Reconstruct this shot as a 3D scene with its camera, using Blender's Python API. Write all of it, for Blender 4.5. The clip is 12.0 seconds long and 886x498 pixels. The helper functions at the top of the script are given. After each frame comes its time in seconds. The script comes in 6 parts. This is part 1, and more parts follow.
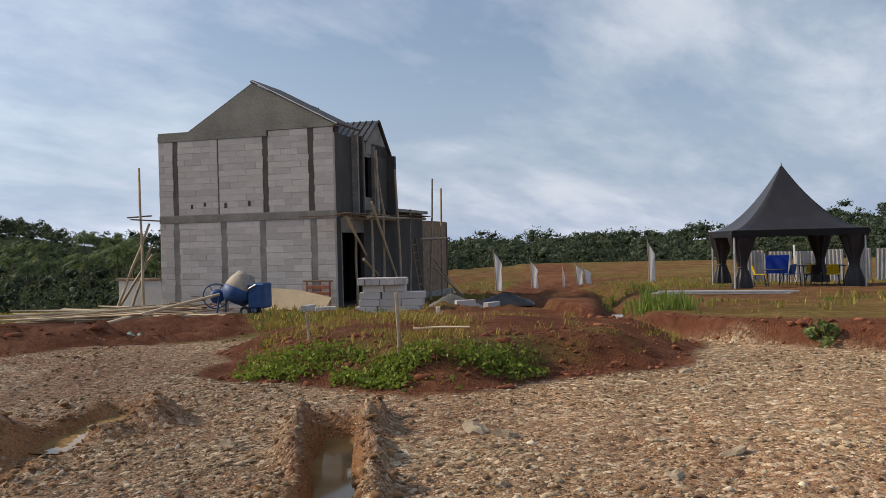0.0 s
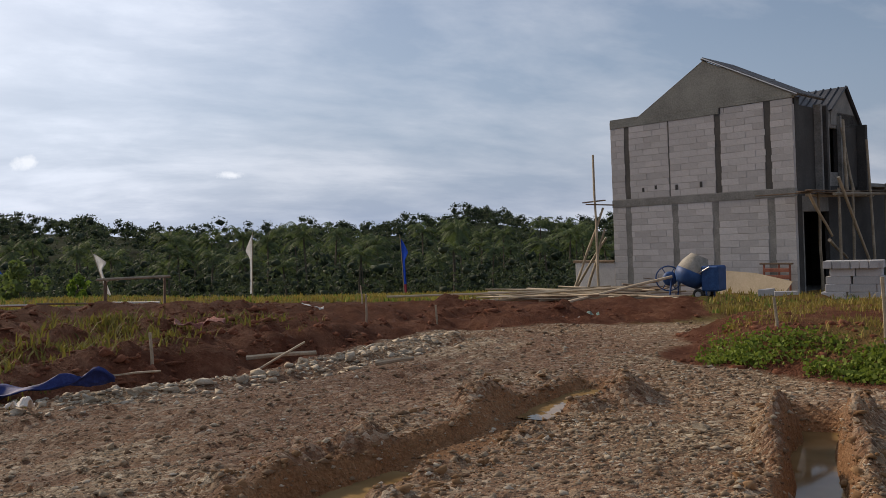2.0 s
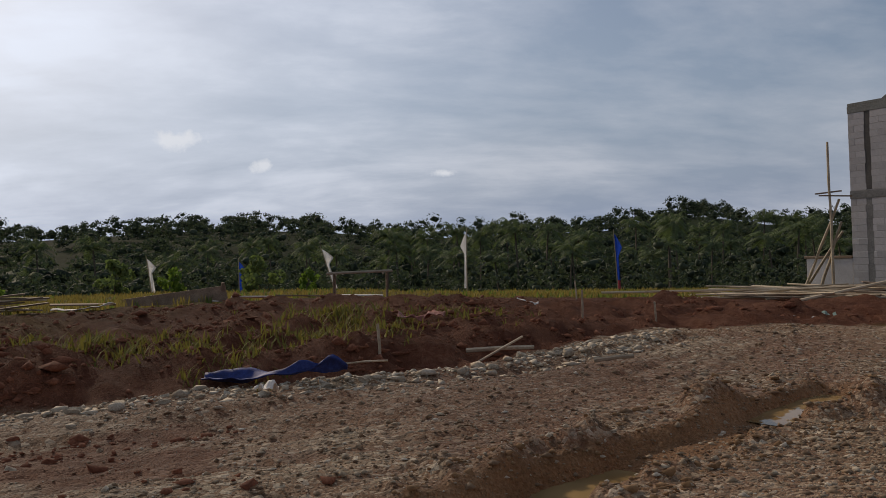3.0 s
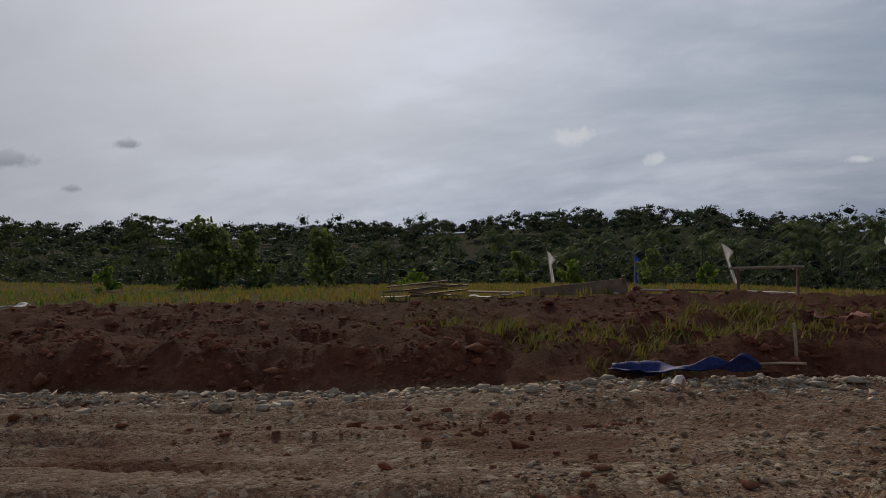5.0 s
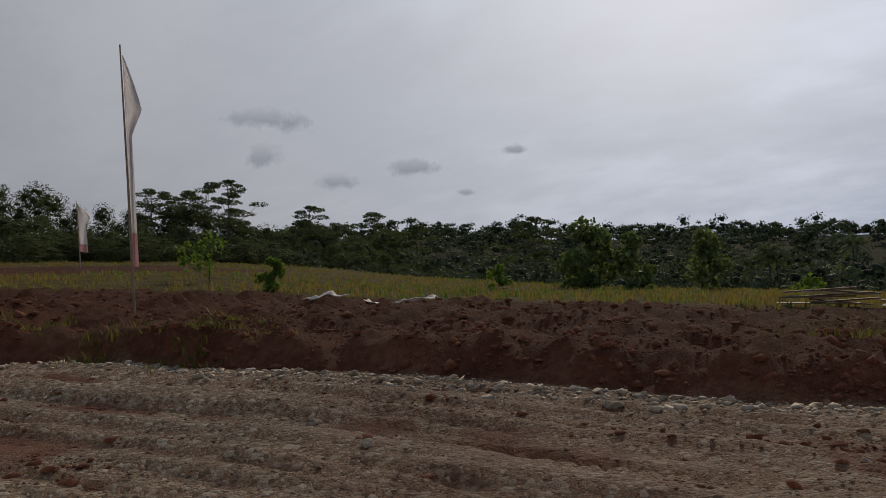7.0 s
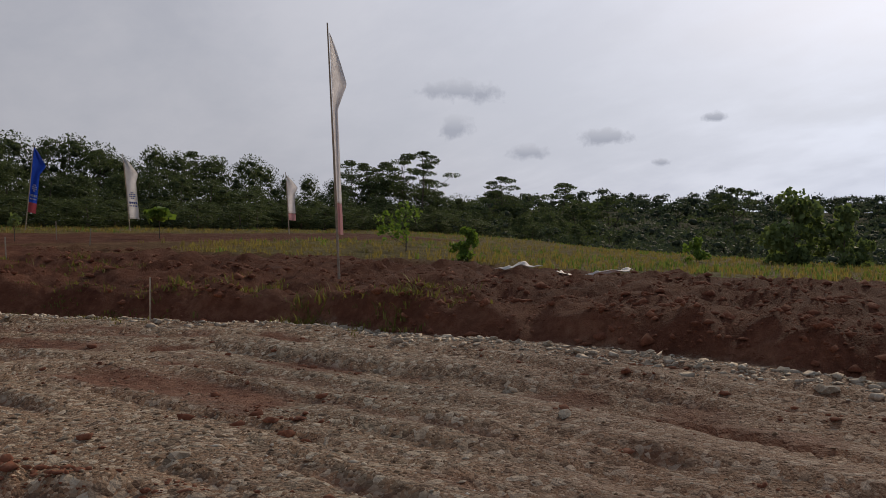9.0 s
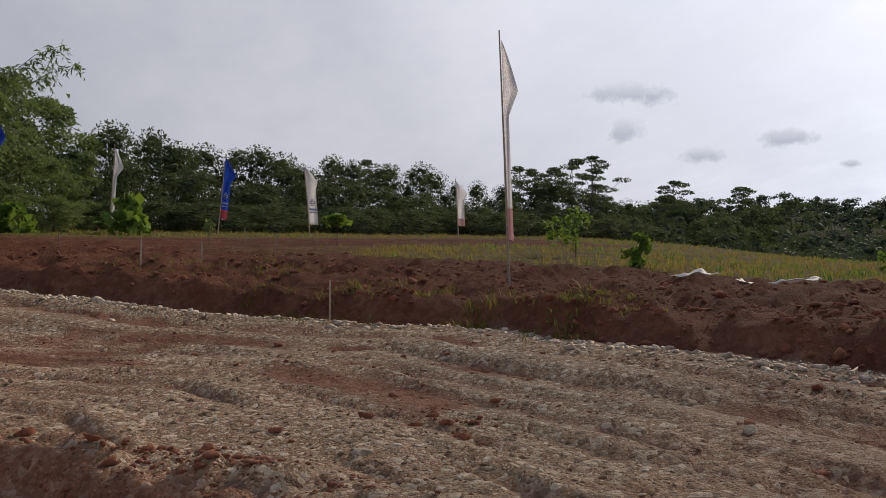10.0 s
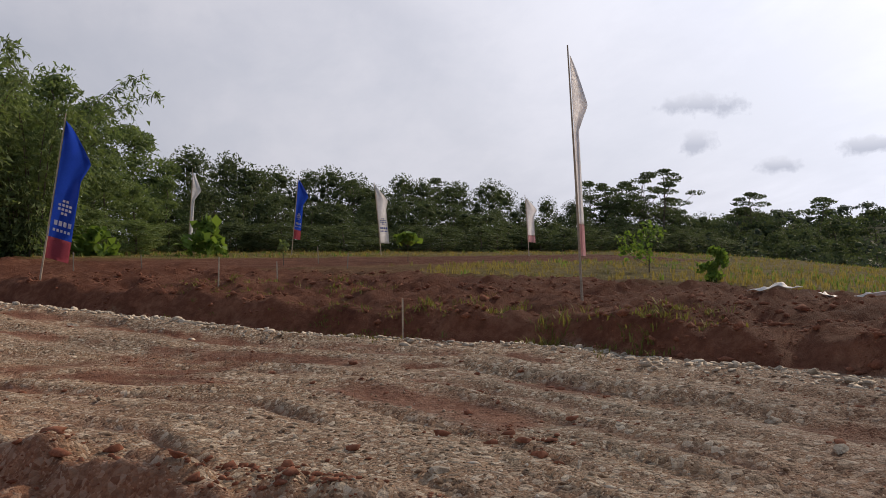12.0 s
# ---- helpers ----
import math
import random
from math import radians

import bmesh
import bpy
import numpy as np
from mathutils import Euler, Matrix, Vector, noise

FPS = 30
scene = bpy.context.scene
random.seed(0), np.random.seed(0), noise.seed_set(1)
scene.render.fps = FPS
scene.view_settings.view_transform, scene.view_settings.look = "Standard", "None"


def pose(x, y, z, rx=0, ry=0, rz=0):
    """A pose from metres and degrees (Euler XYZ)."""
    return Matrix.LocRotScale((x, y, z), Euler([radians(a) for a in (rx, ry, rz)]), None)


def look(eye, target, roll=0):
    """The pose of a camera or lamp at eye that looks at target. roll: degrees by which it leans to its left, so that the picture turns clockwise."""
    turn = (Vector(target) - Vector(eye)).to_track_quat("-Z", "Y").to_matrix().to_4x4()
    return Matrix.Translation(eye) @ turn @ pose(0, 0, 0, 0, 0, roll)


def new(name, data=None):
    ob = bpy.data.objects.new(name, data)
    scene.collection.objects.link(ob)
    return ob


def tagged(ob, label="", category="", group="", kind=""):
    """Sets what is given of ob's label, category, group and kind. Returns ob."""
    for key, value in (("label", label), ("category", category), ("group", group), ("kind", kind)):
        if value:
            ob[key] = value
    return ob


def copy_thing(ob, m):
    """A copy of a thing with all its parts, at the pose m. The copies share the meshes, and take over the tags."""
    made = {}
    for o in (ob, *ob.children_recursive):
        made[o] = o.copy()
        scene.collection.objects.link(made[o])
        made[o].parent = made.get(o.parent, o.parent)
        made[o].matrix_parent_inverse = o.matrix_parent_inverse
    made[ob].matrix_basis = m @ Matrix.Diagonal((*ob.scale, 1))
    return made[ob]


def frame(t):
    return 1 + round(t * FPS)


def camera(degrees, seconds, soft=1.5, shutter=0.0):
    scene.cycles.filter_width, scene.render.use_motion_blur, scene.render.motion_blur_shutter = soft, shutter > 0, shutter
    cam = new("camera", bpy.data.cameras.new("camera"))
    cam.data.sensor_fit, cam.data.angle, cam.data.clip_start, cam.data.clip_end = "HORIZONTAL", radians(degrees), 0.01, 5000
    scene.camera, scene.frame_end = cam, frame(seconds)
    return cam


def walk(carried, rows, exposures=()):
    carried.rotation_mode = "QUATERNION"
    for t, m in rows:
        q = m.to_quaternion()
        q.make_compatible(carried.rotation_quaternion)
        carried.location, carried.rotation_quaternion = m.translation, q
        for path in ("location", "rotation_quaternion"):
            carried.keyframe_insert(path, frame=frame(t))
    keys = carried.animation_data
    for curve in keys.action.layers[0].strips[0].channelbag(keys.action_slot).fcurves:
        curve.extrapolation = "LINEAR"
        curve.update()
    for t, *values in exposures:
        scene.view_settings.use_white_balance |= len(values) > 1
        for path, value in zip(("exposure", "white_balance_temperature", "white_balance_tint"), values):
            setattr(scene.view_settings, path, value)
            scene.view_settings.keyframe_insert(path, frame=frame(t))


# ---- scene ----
# The camera turns on the spot, held at arm's length.
EYE, ARM = 1.6, 0.38
cam = camera(55.49, 12.0, soft=0.55)
ROWS = [  # seconds, yaw, pitch, roll
    (0.0, 0.01, -0.36, 1.40),
    (0.5, 7.96, -0.89, 1.77),
    (1.0, 15.38, -0.98, 2.09),
    (1.5, 22.37, -0.70, 2.01),
    (2.0, 29.64, -0.60, 2.21),
    (2.5, 37.24, -0.12, 2.59),
    (3.0, 43.90, -0.33, 2.41),
    (3.2, 45.90, -0.60, 1.92),
    (5.0, 70.16, 0.21, 1.87),
    (5.5, 75.90, 0.41, 1.81),
    (6.0, 83.24, 0.61, 1.48),
    (6.5, 88.39, 0.69, 1.23),
    (7.0, 95.49, 0.87, 0.91),
    (8.8, 107.32, -0.85, 0.15),
    (9.0, 108.33, -1.00, 0.09),
    (9.5, 112.75, -1.00, -0.15),
    (10.0, 119.65, -0.61, -0.08),
    (10.5, 125.13, -0.45, 0.04),
    (11.0, 128.04, -0.39, 0.01),
    (11.5, 129.45, -0.09, 0.07),
    (12.0, 124.39, 0.58, 0.77),
]
walk(cam, [(t, pose(-ARM * math.sin(radians(yaw)), ARM * math.cos(radians(yaw)), EYE, 90 + pitch, roll, yaw)) for t, yaw, pitch, roll in ROWS],
     exposures=[(0.0, 0.10, 6500, 10), (1.2, 0.0, 6500, 11), (2.5, -0.53, 6500, 12), (5.0, -1.12, 6500, 12), (7.0, -1.03, 6500, 12), (9.0, -0.58, 6500, 14), (11.0, -0.03, 6500, 15), (12.0, -0.03, 6500, 15)])

# ---- light: hazy sun behind thin cloud ----
SUN_AZ, SUN_EL = 80.0, 31.0
sun_way = Vector((-math.sin(radians(SUN_AZ)) * math.cos(radians(SUN_EL)), math.cos(radians(SUN_AZ)) * math.cos(radians(SUN_EL)), math.sin(radians(SUN_EL))))
sun = new("sun", bpy.data.lights.new("sun", "SUN"))
sun.data.energy, sun.data.angle, sun.data.color = 5.0, radians(4.0), (1.0, 0.81, 0.59)
sun.matrix_world = look((0, 0, 60), Vector((0, 0, 60)) - sun_way)


def node(tree, kind, inputs=None, **props):
    n = tree.nodes.new(kind)
    for k, v in props.items():
        setattr(n, k, v)
    for k, v in (inputs or {}).items():
        if isinstance(v, bpy.types.NodeSocket):
            tree.links.new(v, n.inputs[k])
        else:
            n.inputs[k].default_value = v
    return n


def ramp(tree, fac, stops):
    n = tree.nodes.new("ShaderNodeValToRGB")
    tree.links.new(fac, n.inputs[0])
    el = n.color_ramp.elements
    while len(el) < len(stops):
        el.new(0.5)
    for e, (p, c) in zip(el, stops):
        e.position = p
        e.color = (*c, 1.0) if isinstance(c, tuple) else (c, c, c, 1.0)
    return n.outputs[0]


def mixed(tree, fac, a, b, how="MIX"):
    n = tree.nodes.new("ShaderNodeMix")
    n.data_type, n.blend_type = "RGBA", how
    for sock, v in ((n.inputs[0], fac), (n.inputs[6], a), (n.inputs[7], b)):
        if isinstance(v, bpy.types.NodeSocket):
            tree.links.new(v, sock)
        else:
            sock.default_value = v if isinstance(v, (int, float)) else (*v, 1.0)
    return n.outputs[2]


world = bpy.data.worlds.new("sky")
scene.world = world
world.use_nodes = True
wt = world.node_tree
wt.nodes.clear()
sky = node(wt, "ShaderNodeTexSky", sky_type="NISHITA", sun_disc=False, sun_elevation=radians(SUN_EL), sun_rotation=radians(-SUN_AZ), air_density=1.0, dust_density=1.2, ozone_density=1.0)
coord = node(wt, "ShaderNodeTexCoord").outputs["Generated"]
sep = node(wt, "ShaderNodeSeparateXYZ", {0: coord})
# cloud sheet: the direction projected onto a plane overhead
up = node(wt, "ShaderNodeMath", {0: sep.outputs[2], 1: 0.26}, operation="ADD")
up = node(wt, "ShaderNodeMath", {0: up.outputs[0], 1: 0.05}, operation="MAXIMUM")
px = node(wt, "ShaderNodeMath", {0: sep.outputs[0], 1: up.outputs[0]}, operation="DIVIDE")
py = node(wt, "ShaderNodeMath", {0: sep.outputs[1], 1: up.outputs[0]}, operation="DIVIDE")
plane = node(wt, "ShaderNodeCombineXYZ", {0: px.outputs[0], 1: py.outputs[0], 2: 0.0})
turned = node(wt, "ShaderNodeMapping", {0: plane.outputs[0], "Rotation": (0, 0, radians(52)), "Scale": (1.35, 0.85, 1.0)}, vector_type="TEXTURE")
thin = node(wt, "ShaderNodeTexNoise", {"Vector": turned.outputs[0], "Scale": 0.85, "Detail": 9.0, "Roughness": 0.55, "Distortion": 0.35})
wisps = node(wt, "ShaderNodeTexNoise", {"Vector": turned.outputs[0], "Scale": 3.6, "Detail": 8.0, "Roughness": 0.6, "Distortion": 0.2})
sheet_n = mixed(wt, 0.28, thin.outputs[0], wisps.outputs[0])
veil = ramp(wt, sheet_n, [(0.42, 0.0), (0.50, 0.30), (0.58, 0.75), (0.68, 1.0)])
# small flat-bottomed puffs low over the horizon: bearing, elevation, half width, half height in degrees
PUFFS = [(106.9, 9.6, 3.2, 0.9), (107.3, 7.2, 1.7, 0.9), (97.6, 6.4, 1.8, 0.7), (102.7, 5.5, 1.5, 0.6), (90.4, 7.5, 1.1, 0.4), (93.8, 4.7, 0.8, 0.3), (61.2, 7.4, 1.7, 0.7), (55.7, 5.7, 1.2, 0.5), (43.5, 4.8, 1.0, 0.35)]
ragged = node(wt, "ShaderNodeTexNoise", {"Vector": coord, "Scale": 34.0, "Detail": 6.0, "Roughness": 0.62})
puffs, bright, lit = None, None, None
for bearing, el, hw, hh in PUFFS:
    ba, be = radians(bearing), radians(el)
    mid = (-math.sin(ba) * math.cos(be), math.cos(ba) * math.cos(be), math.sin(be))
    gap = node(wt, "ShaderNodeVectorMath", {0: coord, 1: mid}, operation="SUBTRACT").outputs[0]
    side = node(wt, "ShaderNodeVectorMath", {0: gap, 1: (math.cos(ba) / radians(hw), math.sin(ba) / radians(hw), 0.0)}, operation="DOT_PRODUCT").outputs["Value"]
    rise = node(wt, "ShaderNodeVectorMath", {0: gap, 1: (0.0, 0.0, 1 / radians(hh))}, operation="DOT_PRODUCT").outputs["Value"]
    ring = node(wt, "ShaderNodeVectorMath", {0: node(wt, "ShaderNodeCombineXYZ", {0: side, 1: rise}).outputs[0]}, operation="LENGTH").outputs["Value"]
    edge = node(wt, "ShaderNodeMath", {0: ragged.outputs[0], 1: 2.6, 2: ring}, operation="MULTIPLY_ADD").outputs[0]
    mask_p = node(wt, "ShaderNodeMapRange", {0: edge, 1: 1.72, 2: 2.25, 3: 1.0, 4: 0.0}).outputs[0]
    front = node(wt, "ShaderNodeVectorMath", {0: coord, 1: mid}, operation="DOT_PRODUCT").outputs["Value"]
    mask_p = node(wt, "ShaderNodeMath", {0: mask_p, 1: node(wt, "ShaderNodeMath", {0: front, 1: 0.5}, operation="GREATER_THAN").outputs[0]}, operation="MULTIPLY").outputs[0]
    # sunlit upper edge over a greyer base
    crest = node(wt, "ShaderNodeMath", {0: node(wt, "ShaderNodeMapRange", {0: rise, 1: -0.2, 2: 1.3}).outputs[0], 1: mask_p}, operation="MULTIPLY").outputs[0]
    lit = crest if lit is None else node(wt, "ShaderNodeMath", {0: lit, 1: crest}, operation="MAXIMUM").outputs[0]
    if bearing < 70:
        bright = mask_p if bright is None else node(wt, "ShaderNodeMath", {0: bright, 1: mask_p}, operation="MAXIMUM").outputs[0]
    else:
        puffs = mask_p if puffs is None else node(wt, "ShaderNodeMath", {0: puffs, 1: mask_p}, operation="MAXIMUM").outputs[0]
# brighter veil round the sun
glow = node(wt, "ShaderNodeVectorMath", {0: coord, 1: tuple(sun_way)}, operation="DOT_PRODUCT")
glow = ramp(wt, glow.outputs["Value"], [(0.22, 0.0), (0.70, 0.28), (0.92, 0.74), (0.965, 1.0)])
haze = ramp(wt, sep.outputs[2], [(0.0, 1.0), (0.07, 0.8), (0.22, 0.30), (0.6, 0.08)])
cloud = mixed(wt, glow, (7.5, 7.8, 8.4), (14.6, 15.8, 17.8))
dim = mixed(wt, glow, (5.0, 5.3, 6.0), (5.6, 6.1, 7.1))
col = mixed(wt, haze, sky.outputs[0], mixed(wt, glow, (3.5, 4.35, 5.9), (4.9, 6.6, 10.0)))
cover = node(wt, "ShaderNodeMath", {0: veil, 1: 0.80}, operation="MULTIPLY")
cover = node(wt, "ShaderNodeMath", {0: cover.outputs[0], 1: node(wt, "ShaderNodeMath", {0: glow, 1: 0.26}, operation="MULTIPLY").outputs[0]}, operation="ADD", use_clamp=True)
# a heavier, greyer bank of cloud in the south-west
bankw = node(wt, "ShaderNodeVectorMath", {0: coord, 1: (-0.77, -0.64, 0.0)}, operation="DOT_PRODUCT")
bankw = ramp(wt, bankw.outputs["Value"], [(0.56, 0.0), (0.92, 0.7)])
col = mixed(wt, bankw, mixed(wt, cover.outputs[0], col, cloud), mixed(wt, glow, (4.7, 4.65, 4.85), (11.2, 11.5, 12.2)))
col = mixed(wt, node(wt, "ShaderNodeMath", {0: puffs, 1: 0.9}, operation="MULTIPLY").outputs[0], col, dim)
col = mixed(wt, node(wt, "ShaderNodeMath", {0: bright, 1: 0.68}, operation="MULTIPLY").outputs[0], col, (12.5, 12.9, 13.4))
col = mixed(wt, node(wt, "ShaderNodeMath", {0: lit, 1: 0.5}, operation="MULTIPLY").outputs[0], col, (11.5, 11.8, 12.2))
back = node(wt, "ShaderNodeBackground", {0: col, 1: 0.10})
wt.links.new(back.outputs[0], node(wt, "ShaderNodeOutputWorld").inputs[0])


# ---- materials ----
def material(name, colours, scale=4.0, rough=0.85, bump=0.3, fine=40.0, metal=0.0, depth=0.01, detail=6.0, vary=0.0, spec=0.35):
    """A surface of three tones mixed by coarse and fine noise, with relief. colours: dark, middle, light."""
    m = bpy.data.materials.new(name)
    m.use_nodes = True
    t = m.node_tree
    b = t.nodes["Principled BSDF"]
    pos = node(t, "ShaderNodeTexCoord").outputs["Object"]
    big = node(t, "ShaderNodeTexNoise", {"Vector": pos, "Scale": scale, "Detail": detail, "Roughness": 0.6})
    small = node(t, "ShaderNodeTexNoise", {"Vector": pos, "Scale": fine, "Detail": 4.0, "Roughness": 0.65})
    both = mixed(t, 0.45, big.outputs[0], small.outputs[0])
    col = ramp(t, both, [(0.33, colours[0]), (0.5, colours[1]), (0.67, colours[2])])
    if vary:
        rnd = node(t, "ShaderNodeObjectInfo").outputs["Random"]
        hsv = node(t, "ShaderNodeHueSaturation", {"Color": col, "Value": node(t, "ShaderNodeMapRange", {0: rnd, 3: 1 - vary, 4: 1 + vary}).outputs[0]})
        col = hsv.outputs[0]
    t.links.new(col, b.inputs["Base Color"])
    b.inputs["Roughness"].default_value = rough
    b.inputs["Metallic"].default_value = metal
    b.inputs["Specular IOR Level"].default_value = spec
    if rough > 0.9:
        b.inputs["Diffuse Roughness"].default_value = 1.0
    if bump:
        bn = node(t, "ShaderNodeBump", {"Height": both, "Strength": bump, "Distance": depth})
        t.links.new(bn.outputs[0], b.inputs["Normal"])
    return m


def leaf_material(name, dark, light, through_col, island=True):
    m = bpy.data.materials.new(name)
    m.use_nodes = True
    t = m.node_tree
    b = t.nodes["Principled BSDF"]
    rnd = node(t, "ShaderNodeNewGeometry").outputs["Random Per Island"]
    pos = node(t, "ShaderNodeTexCoord").outputs["Object"]
    big = node(t, "ShaderNodeTexNoise", {"Vector": pos, "Scale": 0.12, "Detail": 4.0})
    f = mixed(t, 0.5, rnd, big.outputs[0])
    col = ramp(t, f, [(0.2, dark), (0.8, light)])
    t.links.new(col, b.inputs["Base Color"])
    b.inputs["Roughness"].default_value = 0.75
    b.inputs["Specular IOR Level"].default_value = 0.10
    tr = node(t, "ShaderNodeBsdfTranslucent", {0: (*through_col, 1.0)})
    mx = node(t, "ShaderNodeMixShader", {0: 0.25, 1: b.outputs[0], 2: tr.outputs[0]})
    t.links.new(mx.outputs[0], t.nodes["Material Output"].inputs[0])
    return m


SOIL = [(0.115, 0.042, 0.025), (0.225, 0.092, 0.054), (0.37, 0.180, 0.108)]
# far leaves greyer and bluer: distance haze put into their colour
M_leaf_far = leaf_material("far_foliage", (0.022, 0.031, 0.023), (0.082, 0.106, 0.070), (0.07, 0.10, 0.045))
M_palm = leaf_material("palm_fronds", (0.045, 0.064, 0.034), (0.125, 0.162, 0.078), (0.12, 0.17, 0.055))
M_leaf = leaf_material("foliage", (0.045, 0.066, 0.028), (0.19, 0.24, 0.095), (0.18, 0.26, 0.065))
M_leaf_edge = leaf_material("wood_edge_foliage", (0.024, 0.033, 0.018), (0.108, 0.138, 0.064), (0.10, 0.14, 0.044))
M_leaf_fresh = leaf_material("fresh_foliage", (0.05, 0.10, 0.02), (0.16, 0.24, 0.05), (0.2, 0.32, 0.04))
M_weed = leaf_material("weeds", (0.055, 0.080, 0.016), (0.20, 0.26, 0.055), (0.22, 0.30, 0.04))
M_grass_dry = leaf_material("dry_grass", (0.12, 0.098, 0.03), (0.33, 0.265, 0.085), (0.32, 0.26, 0.06))
M_grass_bank = leaf_material("bank_grass", (0.08, 0.075, 0.022), (0.22, 0.20, 0.055), (0.2, 0.19, 0.04))
M_grass = leaf_material("grass", (0.05, 0.09, 0.02), (0.17, 0.22, 0.06), (0.2, 0.28, 0.05))
M_bark = material("bark", [(0.05, 0.04, 0.03), (0.10, 0.08, 0.06), (0.17, 0.14, 0.11)], 3, 0.9, 0.5, 30)
M_block = material("aerated_block", [(0.46, 0.448, 0.448), (0.58, 0.568, 0.567), (0.68, 0.668, 0.665)], 1.1, 0.95, 0.3, 30, vary=0.13)
M_mortar = material("mortar", [(0.37, 0.36, 0.355), (0.47, 0.455, 0.45), (0.56, 0.55, 0.545)], 2, 0.95, 0.4, 40)
M_concrete = material("raw_concrete", [(0.135, 0.135, 0.13), (0.26, 0.26, 0.25), (0.40, 0.395, 0.375)], 1.6, 0.93, 0.5, 25)
M_plaster = material("cement_render", [(0.16, 0.166, 0.155), (0.30, 0.308, 0.285), (0.42, 0.425, 0.40)], 0.8, 0.94, 0.3, 20)
# dark concrete of columns; elsewhere it paints the shade of the side wall
M_dark_conc = material("dark_and_shaded_concrete", [(0.038, 0.037, 0.037), (0.065, 0.063, 0.061), (0.105, 0.10, 0.095)], 1.0, 0.9, 0.4, 20)
M_metal_roof = material("roof_sheet", [(0.05, 0.05, 0.055), (0.08, 0.08, 0.085), (0.13, 0.13, 0.135)], 2, 0.45, 0.1, 40, metal=0.5)
M_bamboo = material("bamboo", [(0.19, 0.15, 0.105), (0.31, 0.26, 0.19), (0.44, 0.38, 0.29)], 3, 0.6, 0.2, 25, vary=0.25)
M_timber = material("rough_timber", [(0.10, 0.07, 0.05), (0.18, 0.13, 0.09), (0.28, 0.21, 0.15)], 4, 0.85, 0.3, 40, vary=0.25)
M_board = material("pale_board", [(0.36, 0.29, 0.20), (0.46, 0.38, 0.27), (0.54, 0.46, 0.34)], 2, 0.8, 0.2, 30, vary=0.15)
M_tent = material("black_canvas", [(0.014, 0.014, 0.018), (0.020, 0.020, 0.026), (0.030, 0.030, 0.038)], 2, 0.45, 0.2, 60)
M_steel = material("galvanised_steel", [(0.40, 0.41, 0.43), (0.52, 0.53, 0.55), (0.62, 0.63, 0.65)], 5, 0.4, 0.1, 60, metal=0.7)
M_blue = material("blue_paint", [(0.012, 0.04, 0.12), (0.018, 0.065, 0.20), (0.04, 0.11, 0.28)], 5, 0.6, 0.2, 40)
M_drum = material("cement_caked_drum", [(0.16, 0.15, 0.13), (0.29, 0.27, 0.235), (0.42, 0.40, 0.35)], 6, 0.85, 0.5, 40)
M_rubber = material("black_rubber", [(0.015, 0.015, 0.015), (0.025, 0.025, 0.025), (0.05, 0.048, 0.045)], 10, 0.8, 0.2, 60)
def cloth_material(name, dark, light, glow):
    """Thin woven cloth that lets light through."""
    m = material(name, [dark, tuple((p + q) / 2 for p, q in zip(dark, light)), light], 2, 0.9, 0.2, 30)
    t = m.node_tree
    thin_cloth = node(t, "ShaderNodeBsdfTranslucent", {0: (*glow, 1.0)})
    mix = node(t, "ShaderNodeMixShader", {0: 0.4, 1: t.nodes["Principled BSDF"].outputs[0], 2: thin_cloth.outputs[0]})
    t.links.new(mix.outputs[0], t.nodes["Material Output"].inputs[0])
    return m


M_flag_white = material("white_cloth", [(0.58, 0.585, 0.60), (0.70, 0.705, 0.72), (0.79, 0.795, 0.81)], 2, 0.9, 0.0, 30)
M_flag_blue = cloth_material("blue_cloth", (0.008, 0.035, 0.24), (0.025, 0.085, 0.46), (0.03, 0.10, 0.60))
M_flag_pink = cloth_material("faded_pink_cloth", (0.36, 0.22, 0.24), (0.54, 0.36, 0.38), (0.5, 0.32, 0.35))
M_flag_red = cloth_material("dark_red_cloth", (0.18, 0.03, 0.05), (0.36, 0.10, 0.13), (0.34, 0.08, 0.11))
M_print = material("white_print", [(0.70, 0.70, 0.72), (0.78, 0.78, 0.8), (0.84, 0.84, 0.86)], 3, 0.85, 0.0)
M_tarp = material("blue_tarpaulin", [(0.006, 0.010, 0.05), (0.010, 0.024, 0.13), (0.03, 0.055, 0.22)], 6, 0.7, 0.4, 30)
M_sheet = material("pale_sheeting", [(0.50, 0.47, 0.42), (0.62, 0.59, 0.54), (0.72, 0.70, 0.65)], 4, 0.8, 0.2, 30)
M_stone = material("pale_stone", [(0.20, 0.155, 0.105), (0.34, 0.28, 0.20), (0.50, 0.44, 0.34)], 6.0, 0.92, 0.5, 35)
M_yellow = material("yellow_plastic", [(0.55, 0.40, 0.02), (0.68, 0.50, 0.03), (0.75, 0.58, 0.06)], 4, 0.4, 0.0)
M_chair_blue = material("blue_plastic", [(0.02, 0.10, 0.30), (0.03, 0.15, 0.42), (0.05, 0.2, 0.5)], 4, 0.4, 0.0)
M_black = material("black_metal", [(0.015, 0.015, 0.016), (0.025, 0.025, 0.027), (0.04, 0.04, 0.042)], 8, 0.5, 0.1)
M_brickred = material("red_timber", [(0.20, 0.07, 0.045), (0.30, 0.11, 0.07), (0.38, 0.17, 0.11)], 6, 0.85, 0.3, 40)
M_fence = material("grey_sheet_fence", [(0.30, 0.31, 0.32), (0.42, 0.42, 0.43), (0.52, 0.52, 0.52)], 1.5, 0.6, 0.1, 20, vary=0.2)

